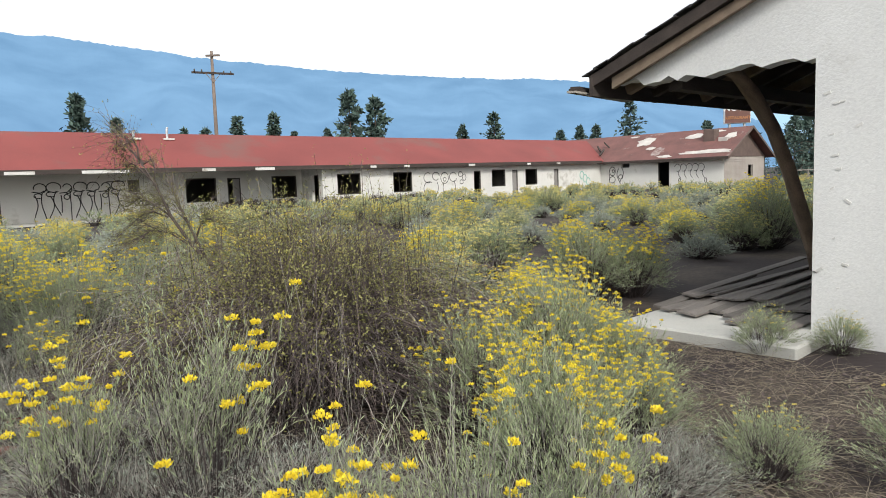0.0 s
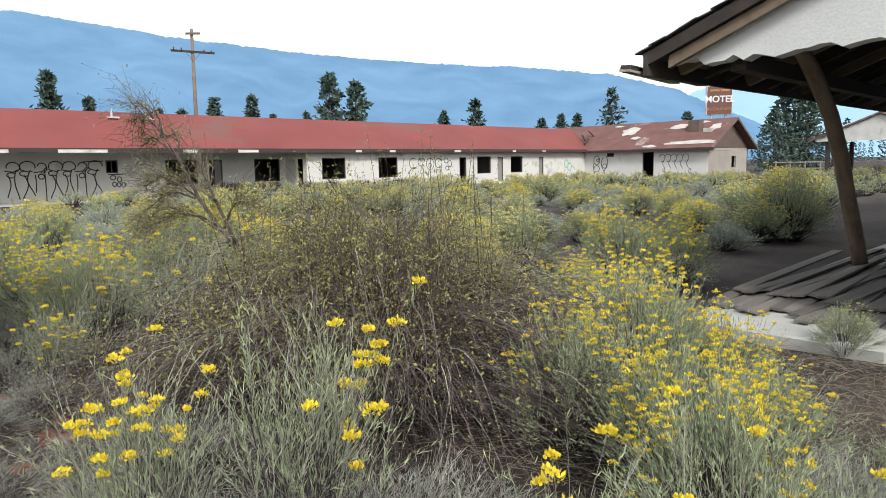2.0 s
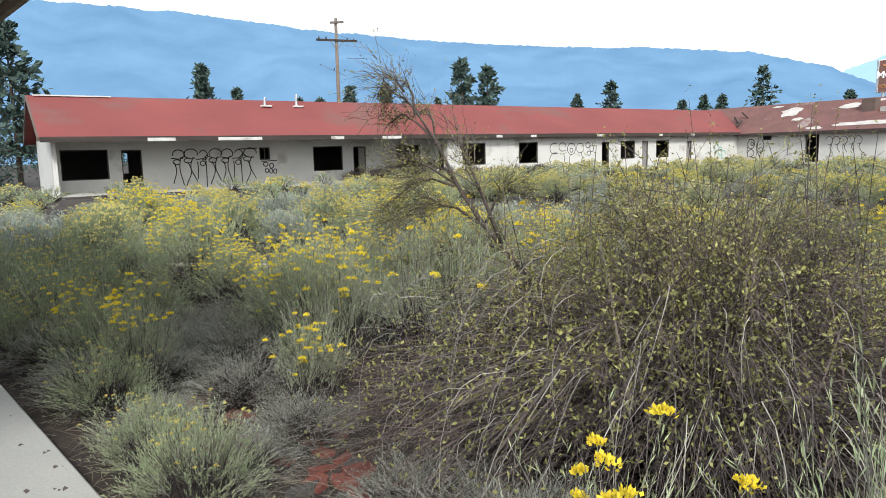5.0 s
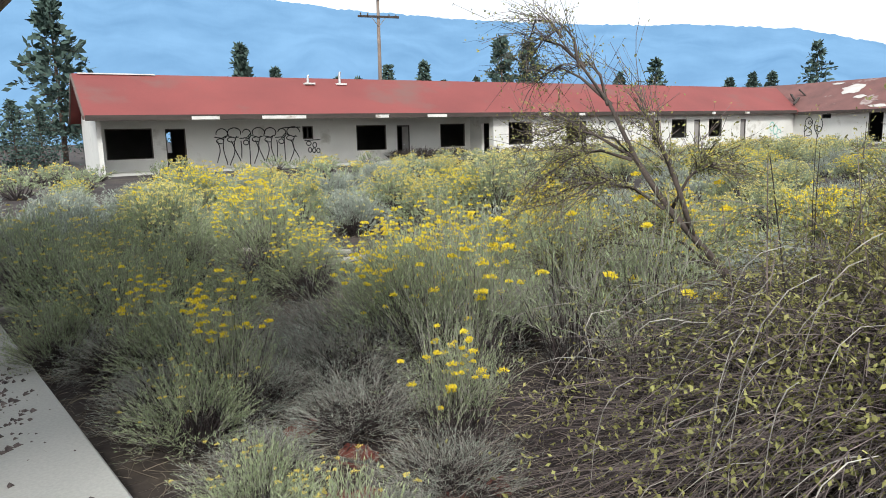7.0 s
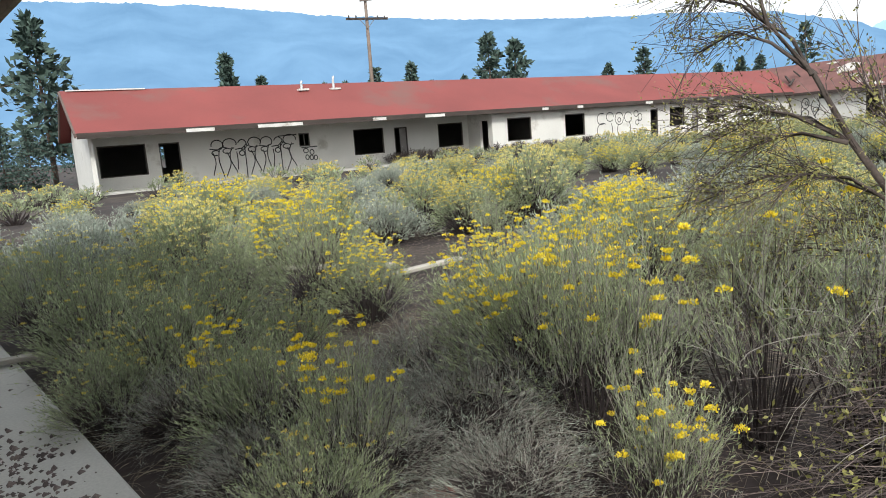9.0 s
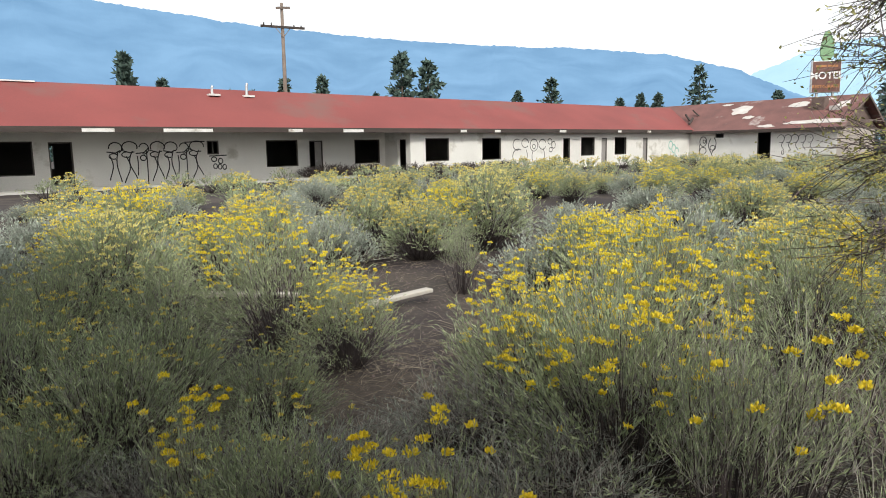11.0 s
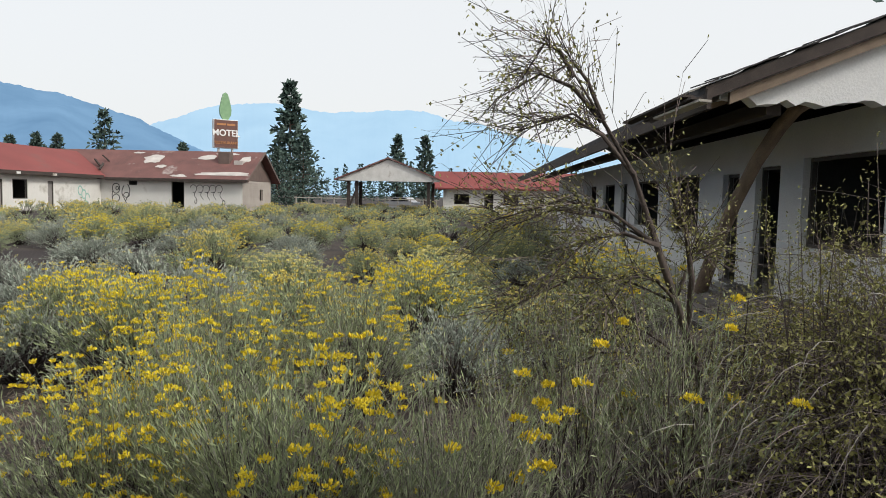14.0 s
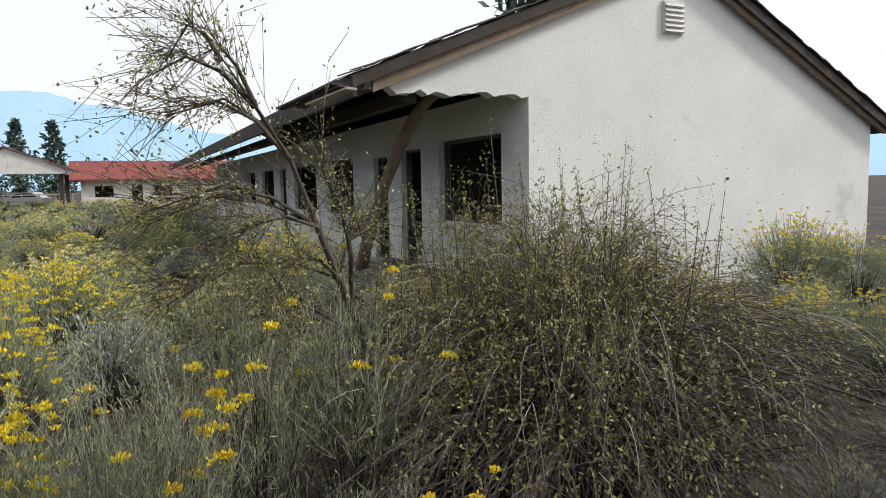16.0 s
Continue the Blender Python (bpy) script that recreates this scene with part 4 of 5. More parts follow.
        part("limb", tube([(0.05 * math.cos(al), 0.05 * math.sin(al), -0.05), (0.35 * r2 * math.cos(al), 0.35 * r2 * math.sin(al), 0.42), (r2 * math.cos(al + 0.2), r2 * math.sin(al + 0.2), 0.75), (1.5 * r2 * math.cos(al + 0.3), 1.5 * r2 * math.sin(al + 0.3), 0.62)],
                          [0.02, 0.015, 0.010, 0.004], 6, jitter=0.15, seed=j), M_BARK, ob, smooth=True)


big_bush()


def leaning_shrub():
    rng = np.random.default_rng(17)
    ob = thing("leaning_shrub", "leaning thin-trunked shrub with sparse wiry branches", "shrub", (1.0, 4.37, 0.0))
    org = np.array([0.95, 4.5, 0.0])
    trunk = np.array([(0.95, 4.5, -0.05), (0.80, 4.61, 0.45), (0.62, 4.74, 0.82), (0.40, 4.92, 1.15), (0.29, 5.04, 1.40), (0.22, 5.16, 1.68), (0.16, 5.30, 1.88), (0.10, 5.42, 2.04)]) - org
    part("trunk", tube([tuple(p) for p in trunk], [0.030, 0.026, 0.022, 0.017, 0.013, 0.010, 0.007, 0.003], 8, jitter=0.14, seed=2), M_BARK, ob, smooth=True)
    fork = np.array([(0.50, 4.84, 1.0), (0.40, 4.86, 1.25), (0.33, 4.92, 1.48), (0.30, 5.02, 1.66)]) - org
    part("second_trunk", tube([tuple(p) for p in fork], [0.016, 0.013, 0.009, 0.004], 7, jitter=0.14, seed=3), M_BARK, ob, smooth=True)
    limb_sets = [trunk, fork]
    for j, (s, d, L) in enumerate(((3, (-0.30, 0.85, 0.10), 0.80), (4, (-0.25, 0.9, 0.25), 0.72), (4, (0.1, 0.85, 0.15), 0.70), (5, (-0.25, 0.85, 0.45), 0.55), (5, (0.15, 0.8, 0.6), 0.50), (6, (-0.1, 0.85, 0.35), 0.45), (6, (-0.2, 0.6, 0.75), 0.34),
                                   (2, (-0.45, 0.85, 0.10), 0.95), (2, (-0.1, 0.95, 0.2), 0.85), (1, (-0.5, 0.8, 0.25), 1.0), (3, (-0.55, 0.5, 0.15), 0.6), (3, (0.35, -0.35, 0.45), 0.40), (4, (-0.4, 0.7, -0.1), 0.6), (7, (-0.2, 0.9, 0.3), 0.22), (2, (0.25, 0.9, 0.3), 0.8))):
        v = np.array(d) / np.linalg.norm(d)
        pts = np.array([trunk[s] + v * L * q + np.array([0.03 * math.sin(j * 3 + q * 5), 0.0, 0.12 * math.sin(q * 2.6) - 0.16 * q * q]) for q in (0, 0.3, 0.6, 1.0)])
        limb_sets.append(pts)
        part("limb", tube([tuple(p) for p in pts], [0.011, 0.008, 0.005, 0.002], 6, jitter=0.14, seed=j), M_BARK, ob, smooth=True)
    starts, flows = [], []
    for pts in limb_sets:
        for _ in range((46 if pts[0][2] < 1.45 else 24) if pts is not trunk else 24):
            i = rng.integers(1, len(pts) - 1)
            q = rng.uniform()
            starts.append(pts[i] * (1 - q) + pts[i + 1] * q)
            flows.append((pts[i + 1] - pts[i]) / np.linalg.norm(pts[i + 1] - pts[i]))
    starts, flows = np.array(starts), np.array(flows)
    dirs = flows * 0.8 + rng.normal(size=starts.shape) * 0.40 + np.array([-0.05, 0.10, 0.02])
    ends = starts + dirs * rng.uniform(0.06, 0.24, (len(starts), 1))
    ends[:, 2] = np.maximum(ends[:, 2], 0.25)
    tw = bez(starts, (starts + ends) / 2 + rng.normal(size=starts.shape) * 0.03 + np.array([0, 0, 0.04]), ends, 5)
    i = rng.integers(1, 5, (len(tw), 3))
    s2 = tw[np.arange(len(tw))[:, None], i].reshape(-1, 3)
    e2 = s2 + rng.normal(size=s2.shape) * 0.06 + np.repeat(dirs, 3, 0) * 0.10
    t2 = bez(s2, (s2 + e2) / 2, e2, 3)
    part_mesh("twigwork", np_mesh("twigwork", merge(ribbon(tw, 0.0045, 0.0025, rng), ribbon(t2, 0.003, 0.0018, rng)), M_TWIG), ob)
    pts = np.concatenate([tw.reshape(-1, 3), t2.reshape(-1, 3), t2.reshape(-1, 3)])
    low = rng.uniform(size=len(pts)) < np.clip(1.25 - pts[:, 2] / 2.4, 0.2, 1)
    pts = pts[low] + rng.normal(size=(low.sum(), 3)) * 0.012
    part_mesh("foliage", np_mesh("foliage", blades(pts, rng.normal(size=pts.shape) + np.array([0, 0, 0.5]), 0.018, 0.0046, rng), M_OLIVE), ob)


leaning_shrub()


# ---- conifers ----
def pine_sets(seed, h, r, whorls, per, clumps, bare=0.12, open_crown=0.0):
    """Trunk and needle crown of one conifer, of drooping branches with tufts."""
    rng = np.random.default_rng(seed)
    pts, dirs = [], []
    bz = []
    for w in range(whorls):
        f = w / (whorls - 1)
        z = h * (bare + (1 - bare) * f)
        L = r * (1 - f) ** 0.8 * (0.75 + 0.35 * math.sin(w * 1.7 + seed)) + 0.06 * r
        if f < 0.15:
            L *= 0.55 + 3 * f
        for k in range(per):
            if rng.uniform() < open_crown:
                continue
            a = rng.uniform(0, 6.28)
            Lk = L * rng.uniform(0.6, 1.15)
            d = np.array([math.cos(a), math.sin(a), 0])
            bz.append((np.array([0, 0, z]), np.array([0, 0, z + 0.1 * Lk]) + d * Lk * 0.5, np.array([0, 0, z - 0.10 * Lk]) + d * Lk))
            q = rng.uniform(0.15, 1.0, clumps)
            p = np.array([0, 0, z]) + d * (q * Lk)[:, None] + np.stack([np.zeros(clumps), np.zeros(clumps), (0.1 * q - 0.2 * q * q) * Lk], 1)
            p += rng.normal(size=p.shape) * np.array([0.16, 0.16, 0.09]) * L * 0.7
            pts.append(p)
            dirs.append(d[None] * 0.8 + rng.normal(size=p.shape) * 0.6 + np.array([0, 0, 0.25]))
    pts, dirs = np.concatenate(pts), np.concatenate(dirs)
    s = 0.085 * h / math.sqrt(whorls / 14)
    needles = blades(pts, dirs, s, s * 0.26, rng)
    b = np.array(bz)
    arms = ribbon(bez(b[:, 0], b[:, 1], b[:, 2], 4), 0.012 * h * 0.5, 0.006 * h * 0.4, rng)
    return needles, arms


def pine(name_label, x, y, h, r, seed, whorls=26, per=7, clumps=9, open_crown=0.1, bare=0.12):
    ob = thing("pine_tree", name_label, "tree", (x, y, 0), "conifers behind the motel")
    part("trunk", tube([(0, 0, -0.2), (0.02 * h * 0.1, 0, h * 0.5), (0, 0, h * 0.97)], [0.018 * h, 0.011 * h, 0.002 * h], 8), M_PINEBARK, ob, smooth=True)
    needles, arms = pine_sets(seed, h, r, whorls, per, clumps, bare, open_crown)
    part_mesh("crown", np_mesh("crown", needles, M_HAZED_NEEDLE), ob)
    part_mesh("branchwork", np_mesh("branchwork", arms, M_PINEBARK), ob)
    return ob


def polar(az, d):
    return -3 + d * math.sin(radians(az)), 3 + d * math.cos(radians(az))


for i, (az, d, h, r, oc, bare) in enumerate(((3.6, 62, 12.4, 2.9, 0.25, 0.2), (16.2, 110, 15.2, 2.4, 0.05, 0.1), (36.9, 112, 16.0, 3.0, 0.1, 0.1), (39.0, 114, 15.0, 3.4, 0.1, 0.1),
        (60.0, 112, 12.6, 3.2, 0.45, 0.1), (73.3, 105, 17.2, 2.9, 0.15, 0.1), (74.3, 100, 9.5, 3.3, 0.05, 0.02), (82.3, 140, 13.3, 2.4, 0.2, 0.12), (84.6, 142, 13.6, 2.4, 0.2, 0.12),
        (18.7, 120, 12.8, 1.9, 0.1, 0.1), (20.4, 125, 10.5, 1.5, 0.1, 0.1), (23.6, 122, 11.3, 2.2, 0.1, 0.1), (25.2, 118, 11, 2.6, 0.1, 0.05), (27.7, 120, 13, 2.6, 0.1, 0.08), (30.6, 118, 13.2, 2.2, 0.1, 0.1), (32.2, 122, 10.5, 1.8, 0.1, 0.1), (34.8, 122, 10.8, 1.6, 0.1, 0.1),
        (46.2, 118, 10.4, 2.0, 0.1, 0.1), (48.9, 116, 12, 2.5, 0.15, 0.1), (54.2, 125, 9.2, 2.2, 0.15, 0.1), (55.8, 125, 9.8, 2.0, 0.1, 0.1), (57.1, 125, 9.8, 1.7, 0.1, 0.1), (65.5, 128, 9.6, 2.3, 0.1, 0.1), (72.2, 96, 7.5, 2.8, 0.05, 0.02),
        (0.6, 54, 4.4, 1.9, 0, 0.02), (-1.6, 50, 4.2, 2.0, 0, 0.02), (2.2, 58, 4.0, 1.9, 0, 0.02), (-4.0, 52, 5.0, 2.2, 0, 0.02), (118, 40, 14, 2.8, 0.5, 0.3), (120, 48, 12, 3.2, 0.2, 0.1))):
    px, py = polar(az, d)
    pine("dark green pine standing behind the motel roofs" if h > 6 else "low bushy dark green conifer by the motel end", px, py, h, r * 1.65, 500 + i, open_crown=oc, bare=bare)


def far_woods():
    rng = np.random.default_rng(61)
    low = [pine_sets(700 + i, 10.0, 2.0, 12, 4, 3, 0.05) for i in range(4)]
    acc = []
    for i in range(420):
        az = rng.uniform(-14, 108)
        d = rng.uniform(190, 330)
        x, y = polar(az, d)
        v, f = low[rng.integers(4)][0]
        s = rng.uniform(0.55, 1.15)
        acc.append((v * s + np.array([x, y, 0]), f))
    ob = tagged(new("far_woods", np_mesh("far_woods", merge(*acc), M_FARWOOD)), "dark hazy belt of far pine woods", "woods", kind="stuff")


far_woods()


# ---- dark dead shrubs along the motel wall ----
M_DEAD = mat("dark_dead_twig", (0.045, 0.036, 0.036), (0.10, 0.08, 0.075), 4, 40, 0.95, 0, island=0.4)
DARK = [brush_mesh_set(230 + i, M_DEAD, M_DEAD, M_DEAD, h=0.95, r=0.75, stems=100, subs=3, leaves=6, bloom=0, stem_w=0.012, leaf_l=0.08, leaf_w=0.008) for i in range(3)]
for i in range(17):
    u = 17.2 + i * 0.86 + rnd.uniform(-0.2, 0.2)
    plant("dead_shrub", rnd.choice(DARK), u, (39.2 if u < 22.5 else 36.7) + rnd.uniform(-0.3, 0.3), rnd.uniform(0.75, 1.15), rnd.uniform(0, 6.28), "dark dead shrub against the motel wall", "bush", "dead shrubs by the wall", 0.8)


# ---- utility pole ----
pole = thing("utility_pole", "weathered wooden utility pole with two crossarms", "pole", (22.8, 52.6, 0))
part("post", tube([(0, 0, -0.3), (0, 0, 6), (0.05, 0, 12.5)], [0.17, 0.15, 0.11], 10), M_POLE, pole, smooth=True)
part("crossarm", box(-1.65, 1.65, -0.18, -0.06, -0.08, 0.08, m=pose(0.03, 0, 10.75, 0, 0, -12)), M_DARKWOOD, pole)
part("upper_crossarm", box(-0.85, 0.85, -0.16, -0.05, -0.08, 0.08, m=pose(0.05, 0, 12.15, 0, -10, 28)), M_POLE, pole)
for u in (-1.5, -0.9, 0.9, 1.5):
    part("insulator", tube([(u, -0.12 + u * 0.2 * -1 * 1.06 * 0.2, 10.8), (u, -0.12 - u * 0.04, 10.93), (u, -0.12 - u * 0.04, 11.0)], [0.05, 0.06, 0.03], 8), M_FRAME, pole)
part("brace", box(-0.02, 0.02, -0.17, -0.14, -0.5, 0.5, m=pose(0.36, 0, 10.4, 0, 40, -12)), M_POLE, pole)
part("brace", box(-0.02, 0.02, -0.17, -0.14, -0.5, 0.5, m=pose(-0.30, 0.06, 10.4, 0, -40, -12)), M_POLE, pole)


# ---- the roadside sign ----
def text_part(words, size, at, material, parent, name):
    cu = bpy.data.curves.new(name, 'FONT')
    cu.body, cu.size, cu.align_x, cu.align_y, cu.extrude = words, size, 'CENTER', 'CENTER', 0.03
    cu.offset = 0.02 * size
    tmp = new("tmp", cu)
    dg = bpy.context.evaluated_depsgraph_get()
    me = bpy.data.meshes.new_from_object(tmp.evaluated_get(dg))
    bpy.data.objects.remove(tmp)
    me.materials.clear()
    me.materials.append(material)
    ob = new(name, me)
    ob.matrix_basis = pose(*at, 90, 0, 0)
    ob.parent = parent
    return ob


sign = thing("motel_sign", "brown and white roadside motel sign topped by green tree shape", "sign", (86.3, 38.6, 0), turn=-50)
part("cabinet", box(-1.6, 1.6, -0.32, 0.32, 7.3, 11.0, bevel=0.04), M_SIGNWHITE, sign)
part("face_panel", box(-1.53, 1.53, -0.36, -0.322, 7.38, 10.92), M_SIGNBROWN, sign)
text_part("MOTEL", 1.14, (0, -0.38, 9.25), M_SIGNWHITE, sign, "lettering")
text_part("RESTAURANT", 0.5, (0, -0.38, 8.0), M_ORANGE, sign, "lettering")
for k in range(2):
    part("name_bar", box(-1.2 + k * 1.3, -0.05 + k * 1.25, -0.39, -0.362, 10.25, 10.5), M_ORANGE, sign)
for u in (-0.9, 0.9):
    part("post", tube([(u, 0, -0.3), (u, 0, 7.32)], [0.16, 0.16], 10), M_METAL, sign)
ring = [(0.35, 11.0), (0.72, 11.6), (0.8, 12.3), (0.66, 13.0), (0.5, 13.7), (0.3, 14.3), (0.0, 14.5)]
part("tree_shape", prism([(u, z) for u, z in ring] + [(-u * 0.95, z) for u, z in ring[-2::-1]], 'y', -0.15, 0.15), M_SIGNGREEN, sign)


# ---- canopy, far building, fence, car ----
gaz = thing("carport_canopy", "open carport canopy with white gable front", "canopy")
part("gable_front", prism([(8.75, 2.80), (17.3, 2.80), (17.3, 2.95), (13.1, 4.62), (8.75, 2.95)], 'x', 55.0, 55.15), M_WHITE, gaz)
part("roof", prism([(8.4, 2.80), (8.4, 2.92), (13.1, 4.80), (17.65, 2.92), (17.65, 2.80), (13.1, 4.68)], 'x', 54.8, 62.0), M_OLDROOF, gaz)
for x, y in ((55.4, 16.4), (55.4, 15.7), (55.4, 9.6), (61.5, 16.4), (61.5, 9.6)):
    part("post", box(x, x + 0.28, y, y + 0.28, -0.1, 2.82, bevel=0.02), M_DARKWOOD, gaz)
part("diagonal_brace", box(-0.08, 0.08, -0.08, 0.08, -0.9, 0.9, m=pose(55.54, 16.15, 1.4, 22, 0, 0)), M_DARKWOOD, gaz)
far = thing("far_motel_office", "low white building with rusty red roof across the lot", "building")
part("front_wall", wall_mesh('y', 66.0, 0.2, -6.0, 9.0, -0.1, 2.4, [(6.4, 7.9, 0.9, 1.9), (1.5, 3.0, 0.9, 1.9), (4.0, 4.9, 0.05, 2.0)]), M_STUCCO_FAR, far)
part("back_wall", wall_mesh('y', 73.0, 0.2, -6.0, 9.0, -0.1, 2.4, []), M_DARK, far)
part("side_wall", wall_mesh('x', 8.8, 0.2, 66.2, 73.0, -0.1, 2.4, []), M_STUCCO_FAR, far)
part("roof", prism([(65.3, 2.35), (65.3, 2.5), (69.6, 4.25), (73.9, 2.5), (73.9, 2.35), (69.6, 4.1)], 'y', -6.5, 10.0), M_RED, far)
fence = thing("rail_fence", "low pale rail fence beyond the courtyard", "fence")
for i in range(12):
    part("post", box(63.95, 64.05, 9.5 + i * 1.25, 9.6 + i * 1.25, -0.1, 1.35), M_PALEWOOD, fence)
for z in (0.65, 1.2):
    part("rail", box(63.9, 63.949, 9.3, 23.5, z, z + 0.09), M_PALEWOOD, fence)
car = thing("parked_car", "small silver car parked beyond the fence", "car", (74.0, 14.2, 0), turn=68)
part("body", prism([(-2.05, 0.3), (2.05, 0.3), (2.1, 0.7), (1.95, 0.88), (1.0, 0.96), (0.45, 1.42), (-1.15, 1.45), (-1.75, 1.0), (-2.1, 0.92)], 'y', -0.82, 0.82), M_CAR, car)
part("side_window", prism([(0.82, 0.98), (0.38, 1.36), (-1.05, 1.38), (-1.5, 1.02)], 'y', -0.835, 0.835), M_GLASSDARK, car)
part("windscreen", prism([(0.98, 1.0), (0.52, 1.40), (0.49, 1.37), (0.93, 0.97)], 'y', -0.7, 0.7), M_GLASSDARK, car)
for x in (-1.3, 1.3):
    for y in (-0.84, 0.66):
        w = part("wheel", tube([(x, y, 0.31), (x, y + 0.18, 0.31)], [0.31, 0.31], 14), M_FRAME, car)
        part("rim", tube([(x, y - 0.01, 0.31), (x, y + 0.19, 0.31)], [0.18, 0.18], 10), M_METAL, w)


# ---- graffiti ----
def strokes(name, label, lines, at, width, material):
    """Sprayed lines on a wall: lines are lists of (u, z); at(u, z) puts them on the wall."""
    bm = bmesh.new()
    for line in lines:
        p = [Vector((u, z)) for u, z in line]
        rows = []
        for i, q in enumerate(p):
            d = p[min(i + 1, len(p) - 1)] - p[max(i - 1, 0)]
            d = d.normalized() if d.length > 1e-6 else Vector((1, 0))
            s = Vector((-d.y, d.x)) * width / 2
            rows.append((bm.verts.new(at(*(q + s))), bm.verts.new(at(*(q - s)))))
        for a, b in zip(rows, rows[1:]):
            bm.faces.new((a[0], b[0], b[1], a[1]))
    me = bpy.data.meshes.new(name)
    bm.to_mesh(me)
    bm.free()
    me.materials.append(material)
    tagged(new(name, me), label, "graffiti", kind="stuff")


def loop(u, z, w, h, a0=0, a1=360, k=18, twist=0.0):
    return [(u + w * math.cos(radians(a0 + (a1 - a0) * i / k)) + twist * math.sin(3 * i), z + h * math.sin(radians(a0 + (a1 - a0) * i / k))) for i in range(k + 1)]


def leg(u, z0, z1, sway, k=10):
    return [(u + sway * math.sin(i / k * 4.2), z0 + (z1 - z0) * i / k) for i in range(k + 1)]


lines = []
for i in range(7):
    u = 6.95 + i * 0.66
    w = math.sin(i * 2.3)
    lines += [loop(u + 0.1, 1.9 + 0.05 * w, 0.30 + 0.07 * w, 0.26, -60 + 50 * w, 190 + 30 * w), loop(u - 0.05 * w, 1.5 + 0.1 * w, 0.20 + 0.06 * w, 0.13, 20 + 90 * w, 300), leg(u - 0.15 + 0.08 * w, 1.5, 0.35 - 0.2 * w, 0.10 + 0.08 * w), leg(u + 0.22, 1.75, 0.25 + 0.2 * w, -0.09 - 0.1 * w), [(u - 0.3, 1.72 + 0.1 * w), (u + 0.1, 1.66), (u + 0.32, 1.78 - 0.1 * w)]]
lines += [[(10.4, 2.15), (11.45, 2.18)], loop(11.9, 1.25, 0.14, 0.12), loop(12.25, 1.15, 0.12, 0.14), [(11.65, 1.42), (12.6, 1.45)], loop(12.2, 0.85, 0.10, 0.13), loop(12.45, 0.83, 0.10, 0.13), loop(11.95, 0.88, 0.10, 0.13)]
strokes("graffiti_long_tag", "long black sprayed graffiti lettering on the recessed wall", lines, lambda u, z: (u, 40.243, z), 0.055, M_SPRAY)
lines = [loop(32.3, 1.75, 0.42, 0.38, 60, 300), loop(32.4, 0.95, 0.55, 0.5, 60, 300), loop(33.1, 1.85, 0.35, 0.3, 0, 320), loop(34.0, 1.7, 0.4, 0.42), loop(34.9, 1.75, 0.38, 0.35, 20, 340), loop(34.0, 1.6, 0.15, 0.15), leg(33.2, 1.4, 0.35, 0.12), leg(33.9, 1.3, 0.3, -0.1), leg(35.0, 1.4, 0.35, 0.12), loop(35.7, 1.95, 0.22, 0.2), loop(36.1, 1.7, 0.2, 0.25), loop(35.8, 1.35, 0.18, 0.16)]
strokes("graffiti_bubble_tag", "black sprayed bubble lettering on the front wall", lines, lambda u, z: (u, 37.633, z), 0.055, M_SPRAY)
lines = [loop(36.3, 1.75, 0.32, 0.42), loop(36.3, 0.95, 0.3, 0.3, 0, 300), loop(36.2, 1.75, 0.12, 0.14), leg(36.6, 1.5, 0.5, 0.06), leg(35.6, 2.0, 0.5, 0.2), leg(35.3, 2.1, 0.7, -0.2), loop(35.4, 1.2, 0.25, 0.2)]
strokes("graffiti_face_tag", "black sprayed scribbled face on the cross wing wall", lines, lambda u, z: (54.643, u, z), 0.07, M_SPRAY)
lines = [loop(29.6 - i * 0.55, 1.85, 0.28, 0.32, 10, 290) for i in range(5)] + [leg(29.4 - i * 0.55, 1.6, 0.9, 0.12) for i in range(5)] + [loop(29.4, 0.75, 0.1, 0.15), loop(27.0, 0.7, 0.1, 0.2)]
strokes("graffiti_wide_tag", "grey black sprayed lettering beside the dark doorway", lines, lambda u, z: (54.643, u, z), 0.05, M_SPRAY)
lines = [loop(51.6 + i * 0.5, 1.5 - 0.3 * i, 0.3, 0.35, 0, 290) for i in range(3)]
strokes("graffiti_teal_tag", "faded teal sprayed scribble on the wall", lines, lambda u, z: (u, 37.633, z), 0.12, M_TEAL)


# ---- loose boards, broken masonry, litter ----
def plank(a, b, w, label, material=M_PALEWOOD):
    a, b = Vector(a), Vector(b)
    d = b - a
    ob = new("loose_board", None)
    ob.matrix_basis = Matrix.Translation(a) @ d.to_track_quat('X', 'Z').to_matrix().to_4x4()
    bm = box(0, d.length, -w / 2, w / 2, -0.02, 0.02, bevel=0.006)
    part("board", bm, material, ob)
    tagged(ob, label, "board", "loose boards in the brush")


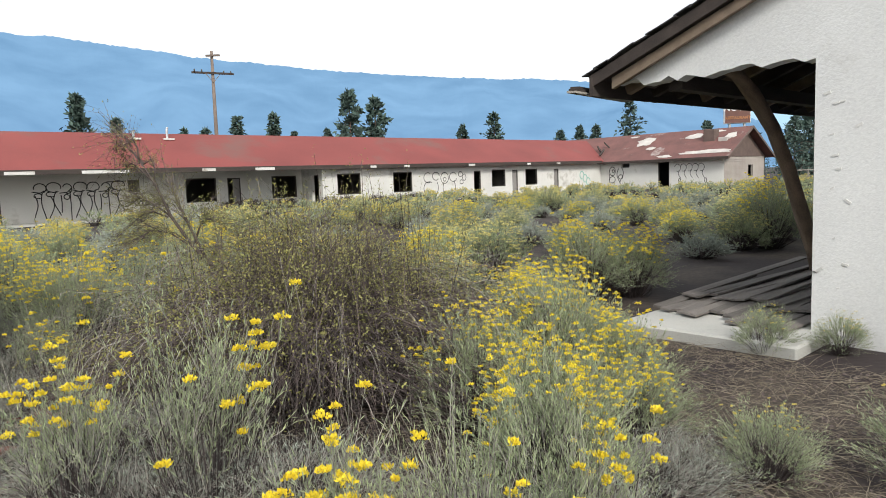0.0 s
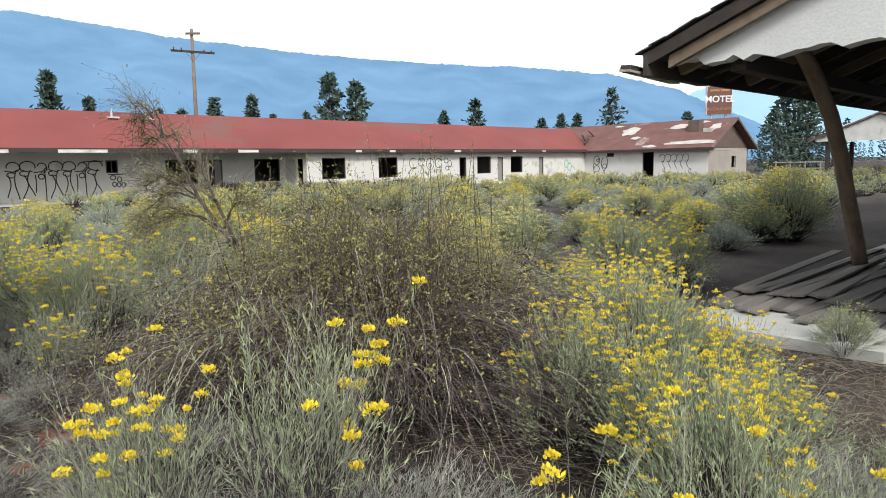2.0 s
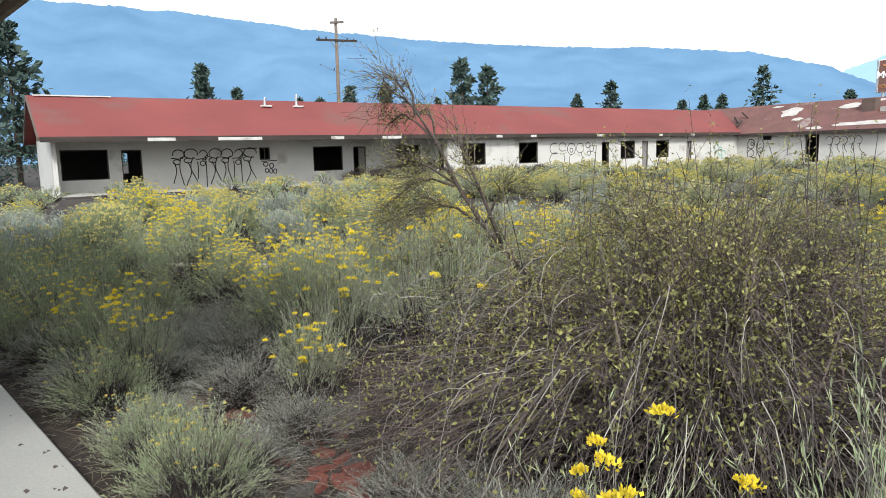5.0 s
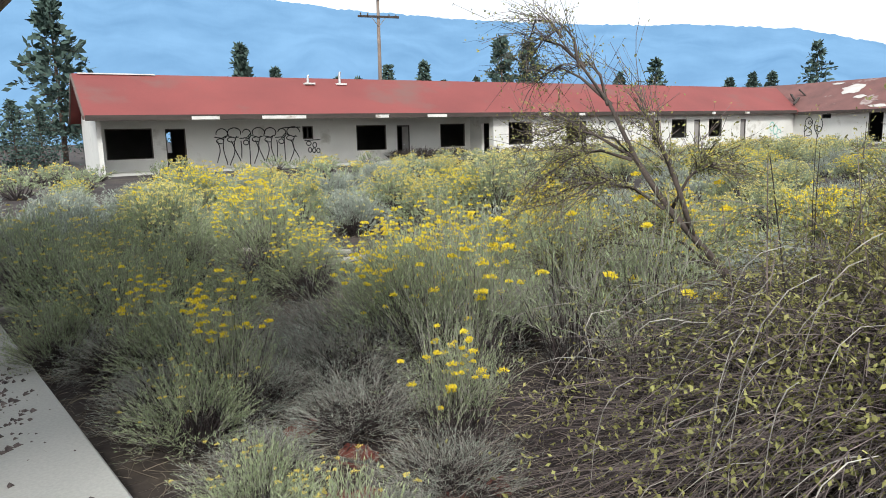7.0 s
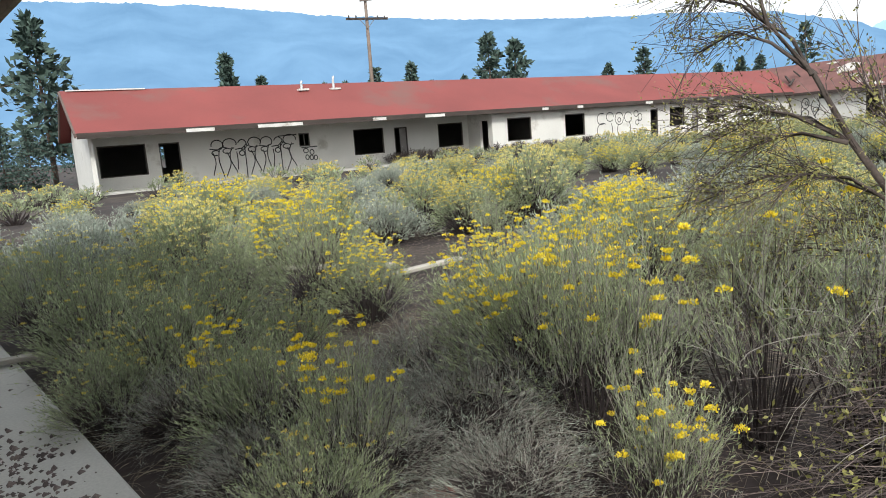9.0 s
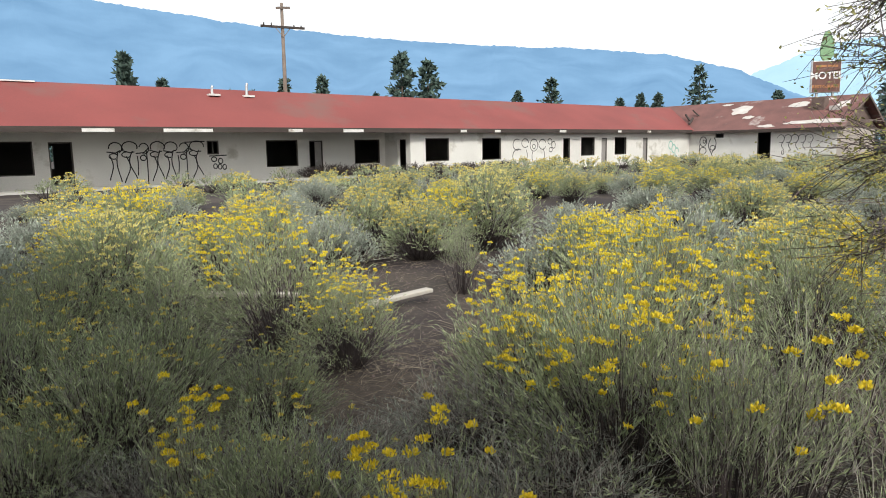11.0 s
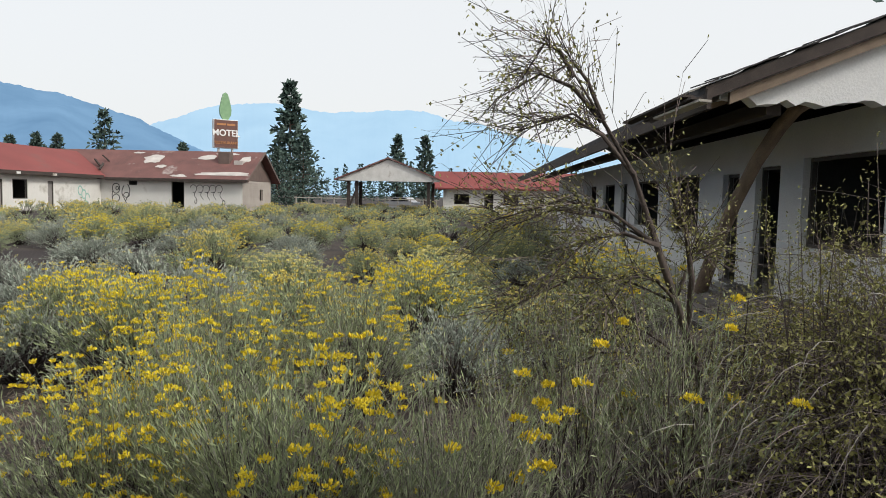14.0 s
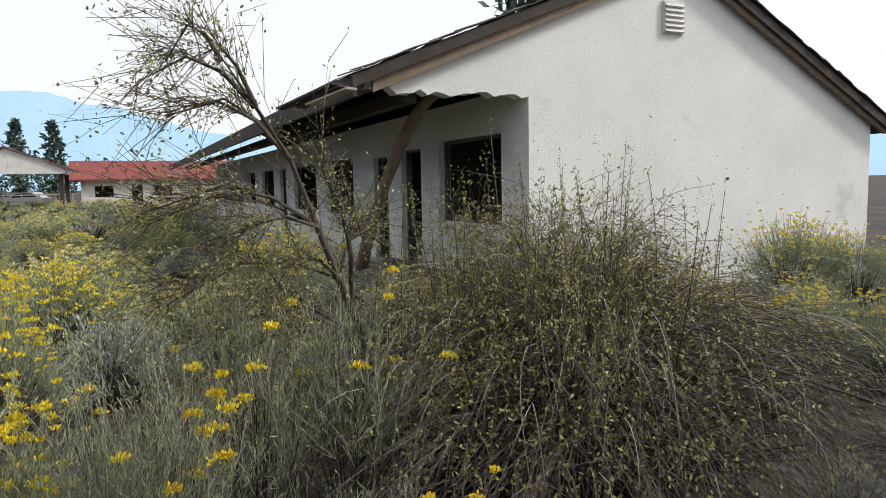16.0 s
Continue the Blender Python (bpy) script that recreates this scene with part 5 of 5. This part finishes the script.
plank((0.04, 11.78, 0.08), (1.11, 10.34, 0.12), 0.11, "long pale weathered board lying in the brush")
plank((0.15, 10.05, 0.05), (1.76, 9.99, 0.13), 0.12, "pale weathered board lying across the dirt path")
plank((-3.5, 9.45, 0.16), (-1.45, 9.39, 0.10), 0.09, "long pale pole lying across the walkway edge")
plank((5.0, 11.0, 0.05), (6.4, 10.2, 0.06), 0.12, "pale weathered board lying on the ground")
rb = random.Random(31)
for i in range(30):
    x, y = rb.choice(((-1.31, 5.13), (-0.92, 4.05), (-1.0, 5.55), (-0.85, 4.5), (-1.1, 4.6)))
    x, y = x + rb.gauss(0, 0.16), y + rb.gauss(0, 0.2)
    bm = bmesh.new()
    k = rb.randint(5, 7)
    ring = [bm.verts.new((math.cos(6.28 * q / k) * rb.uniform(0.04, 0.15), math.sin(6.28 * q / k) * rb.uniform(0.03, 0.10), 0)) for q in range(k)]
    got = bmesh.ops.extrude_face_region(bm, geom=[bm.faces.new(ring)])
    bmesh.ops.translate(bm, vec=(0, 0, 0.035), verts=[e for e in got["geom"] if isinstance(e, bmesh.types.BMVert)])
    bmesh.ops.recalc_face_normals(bm, faces=bm.faces)
    me = bpy.data.meshes.new("masonry_fragment")
    bm.to_mesh(me)
    bm.free()
    me.materials.append(M_BRICK if i % 4 else M_DARK)
    ob = new("masonry_fragment", me)
    ob.matrix_basis = pose(x, y, ground_z(x, y) - 0.026 + 0.008 * (i % 3), rb.uniform(-7, 7), rb.uniform(-7, 7), rb.uniform(0, 360))
    tagged(ob, "broken red masonry slab on the ground" if i % 4 else "broken grey concrete fragment on the ground", "rubble", "rubble by the bush")


def litter():
    rng = np.random.default_rng(88)
    def scatter(n, box_):
        x, y = rng.uniform(box_[0], box_[1], n), rng.uniform(box_[2], box_[3], n)
        keep = ~((x > 3.95) & (y > -5) & (y < 2.8)) & ~((x < -2.23 - (y - 6.37) * 0.144) & (y > 2.9) & (y < 13))
        x, y = x[keep], y[keep]
        return np.stack([x, y, [ground_z(p, q) for p, q in zip(x, y)]], 1)
    p = np.concatenate([scatter(22000, (-3.2, 5, -1.0, 9)), scatter(7000, (-5, 10, 8, 16)), scatter(3500, (0.5, 4, -1, 2.8))])
    a = rng.uniform(0, 6.28, len(p))
    d = np.stack([np.cos(a), np.sin(a), rng.uniform(-0.02, 0.35, len(p))], 1)
    L = rng.uniform(0.06, 0.32, len(p))[:, None]
    q = p + d * L
    m = (p + q) / 2 + np.stack([rng.normal(size=len(p)) * 0.03, rng.normal(size=len(p)) * 0.03, rng.uniform(0.01, 0.06, len(p))], 1)
    tagged(new("dry_litter", np_mesh("dry_litter", ribbon(bez(p + np.array([0, 0, 0.004]), m, q, 4), 0.003, 0.0015, rng), M_STRAW)), "dry straw stalks and twigs littering the ground", "litter", kind="stuff")
    s = np.concatenate([scatter(9000, (-3, 5, -1.5, 4)), scatter(6000, (0, 6, 6, 14)), scatter(2500, (0, 12, 10, 20))])
    n = len(s)
    r = rng.uniform(0.006, 0.02, n)[:, None, None]
    tet = np.array([(1, 0, 0), (-0.5, 0.87, 0), (-0.5, -0.87, 0), (0, 0, 0.9)])[None] * r * rng.uniform(0.6, 1.4, (n, 4, 3))
    an = rng.uniform(0, 6.28, n)
    c, e = np.cos(an)[:, None], np.sin(an)[:, None]
    v = np.stack([tet[..., 0] * c - tet[..., 1] * e, tet[..., 0] * e + tet[..., 1] * c, tet[..., 2]], 2) + s[:, None]
    i = np.arange(n)[:, None] * 4
    f = np.concatenate([i + np.array([[0, 1, 3]]), i + np.array([[1, 2, 3]]), i + np.array([[2, 0, 3]])])
    tagged(new("cinder_gravel", np_mesh("cinder_gravel", (v.reshape(-1, 3), f), M_STONE)), "dark red-brown cinder gravel on the ground", "gravel", kind="stuff")
    g = rng.normal(size=(700, 2)) * np.array([0.22, 0.45]) + np.array([-0.55, 0.75])
    g = np.concatenate([g, np.stack([rng.uniform(-1.6, -0.03, 260), rng.uniform(-2.5, 5, 260)], 1)])
    g = g[(g[:, 0] < -0.04) & (g[:, 1] > -3.3)]
    n = len(g)
    s = np.column_stack([g, np.full(n, 0.1)])
    v = s[:, None] + np.array([(1, 0, 0), (-0.5, 0.87, 0), (-0.5, -0.87, 0), (0, 0, 0.8)])[None] * rng.uniform(0.006, 0.024, (n, 1, 1)) * rng.uniform(0.6, 1.4, (n, 4, 3)) * np.array([1, 1, 1.0])
    i = np.arange(n)[:, None] * 4
    f = np.concatenate([i + np.array([[0, 1, 3]]), i + np.array([[1, 2, 3]]), i + np.array([[2, 0, 3]])])
    grit = tagged(new("slab_grit", np_mesh("slab_grit", (v.reshape(-1, 3), f), M_STONE)), "dark grit scattered on the walkway slab", "gravel", kind="stuff")
    grit.matrix_basis = pose(-2.23, 6.37, 0, 0, 0, 8.2)


litter()
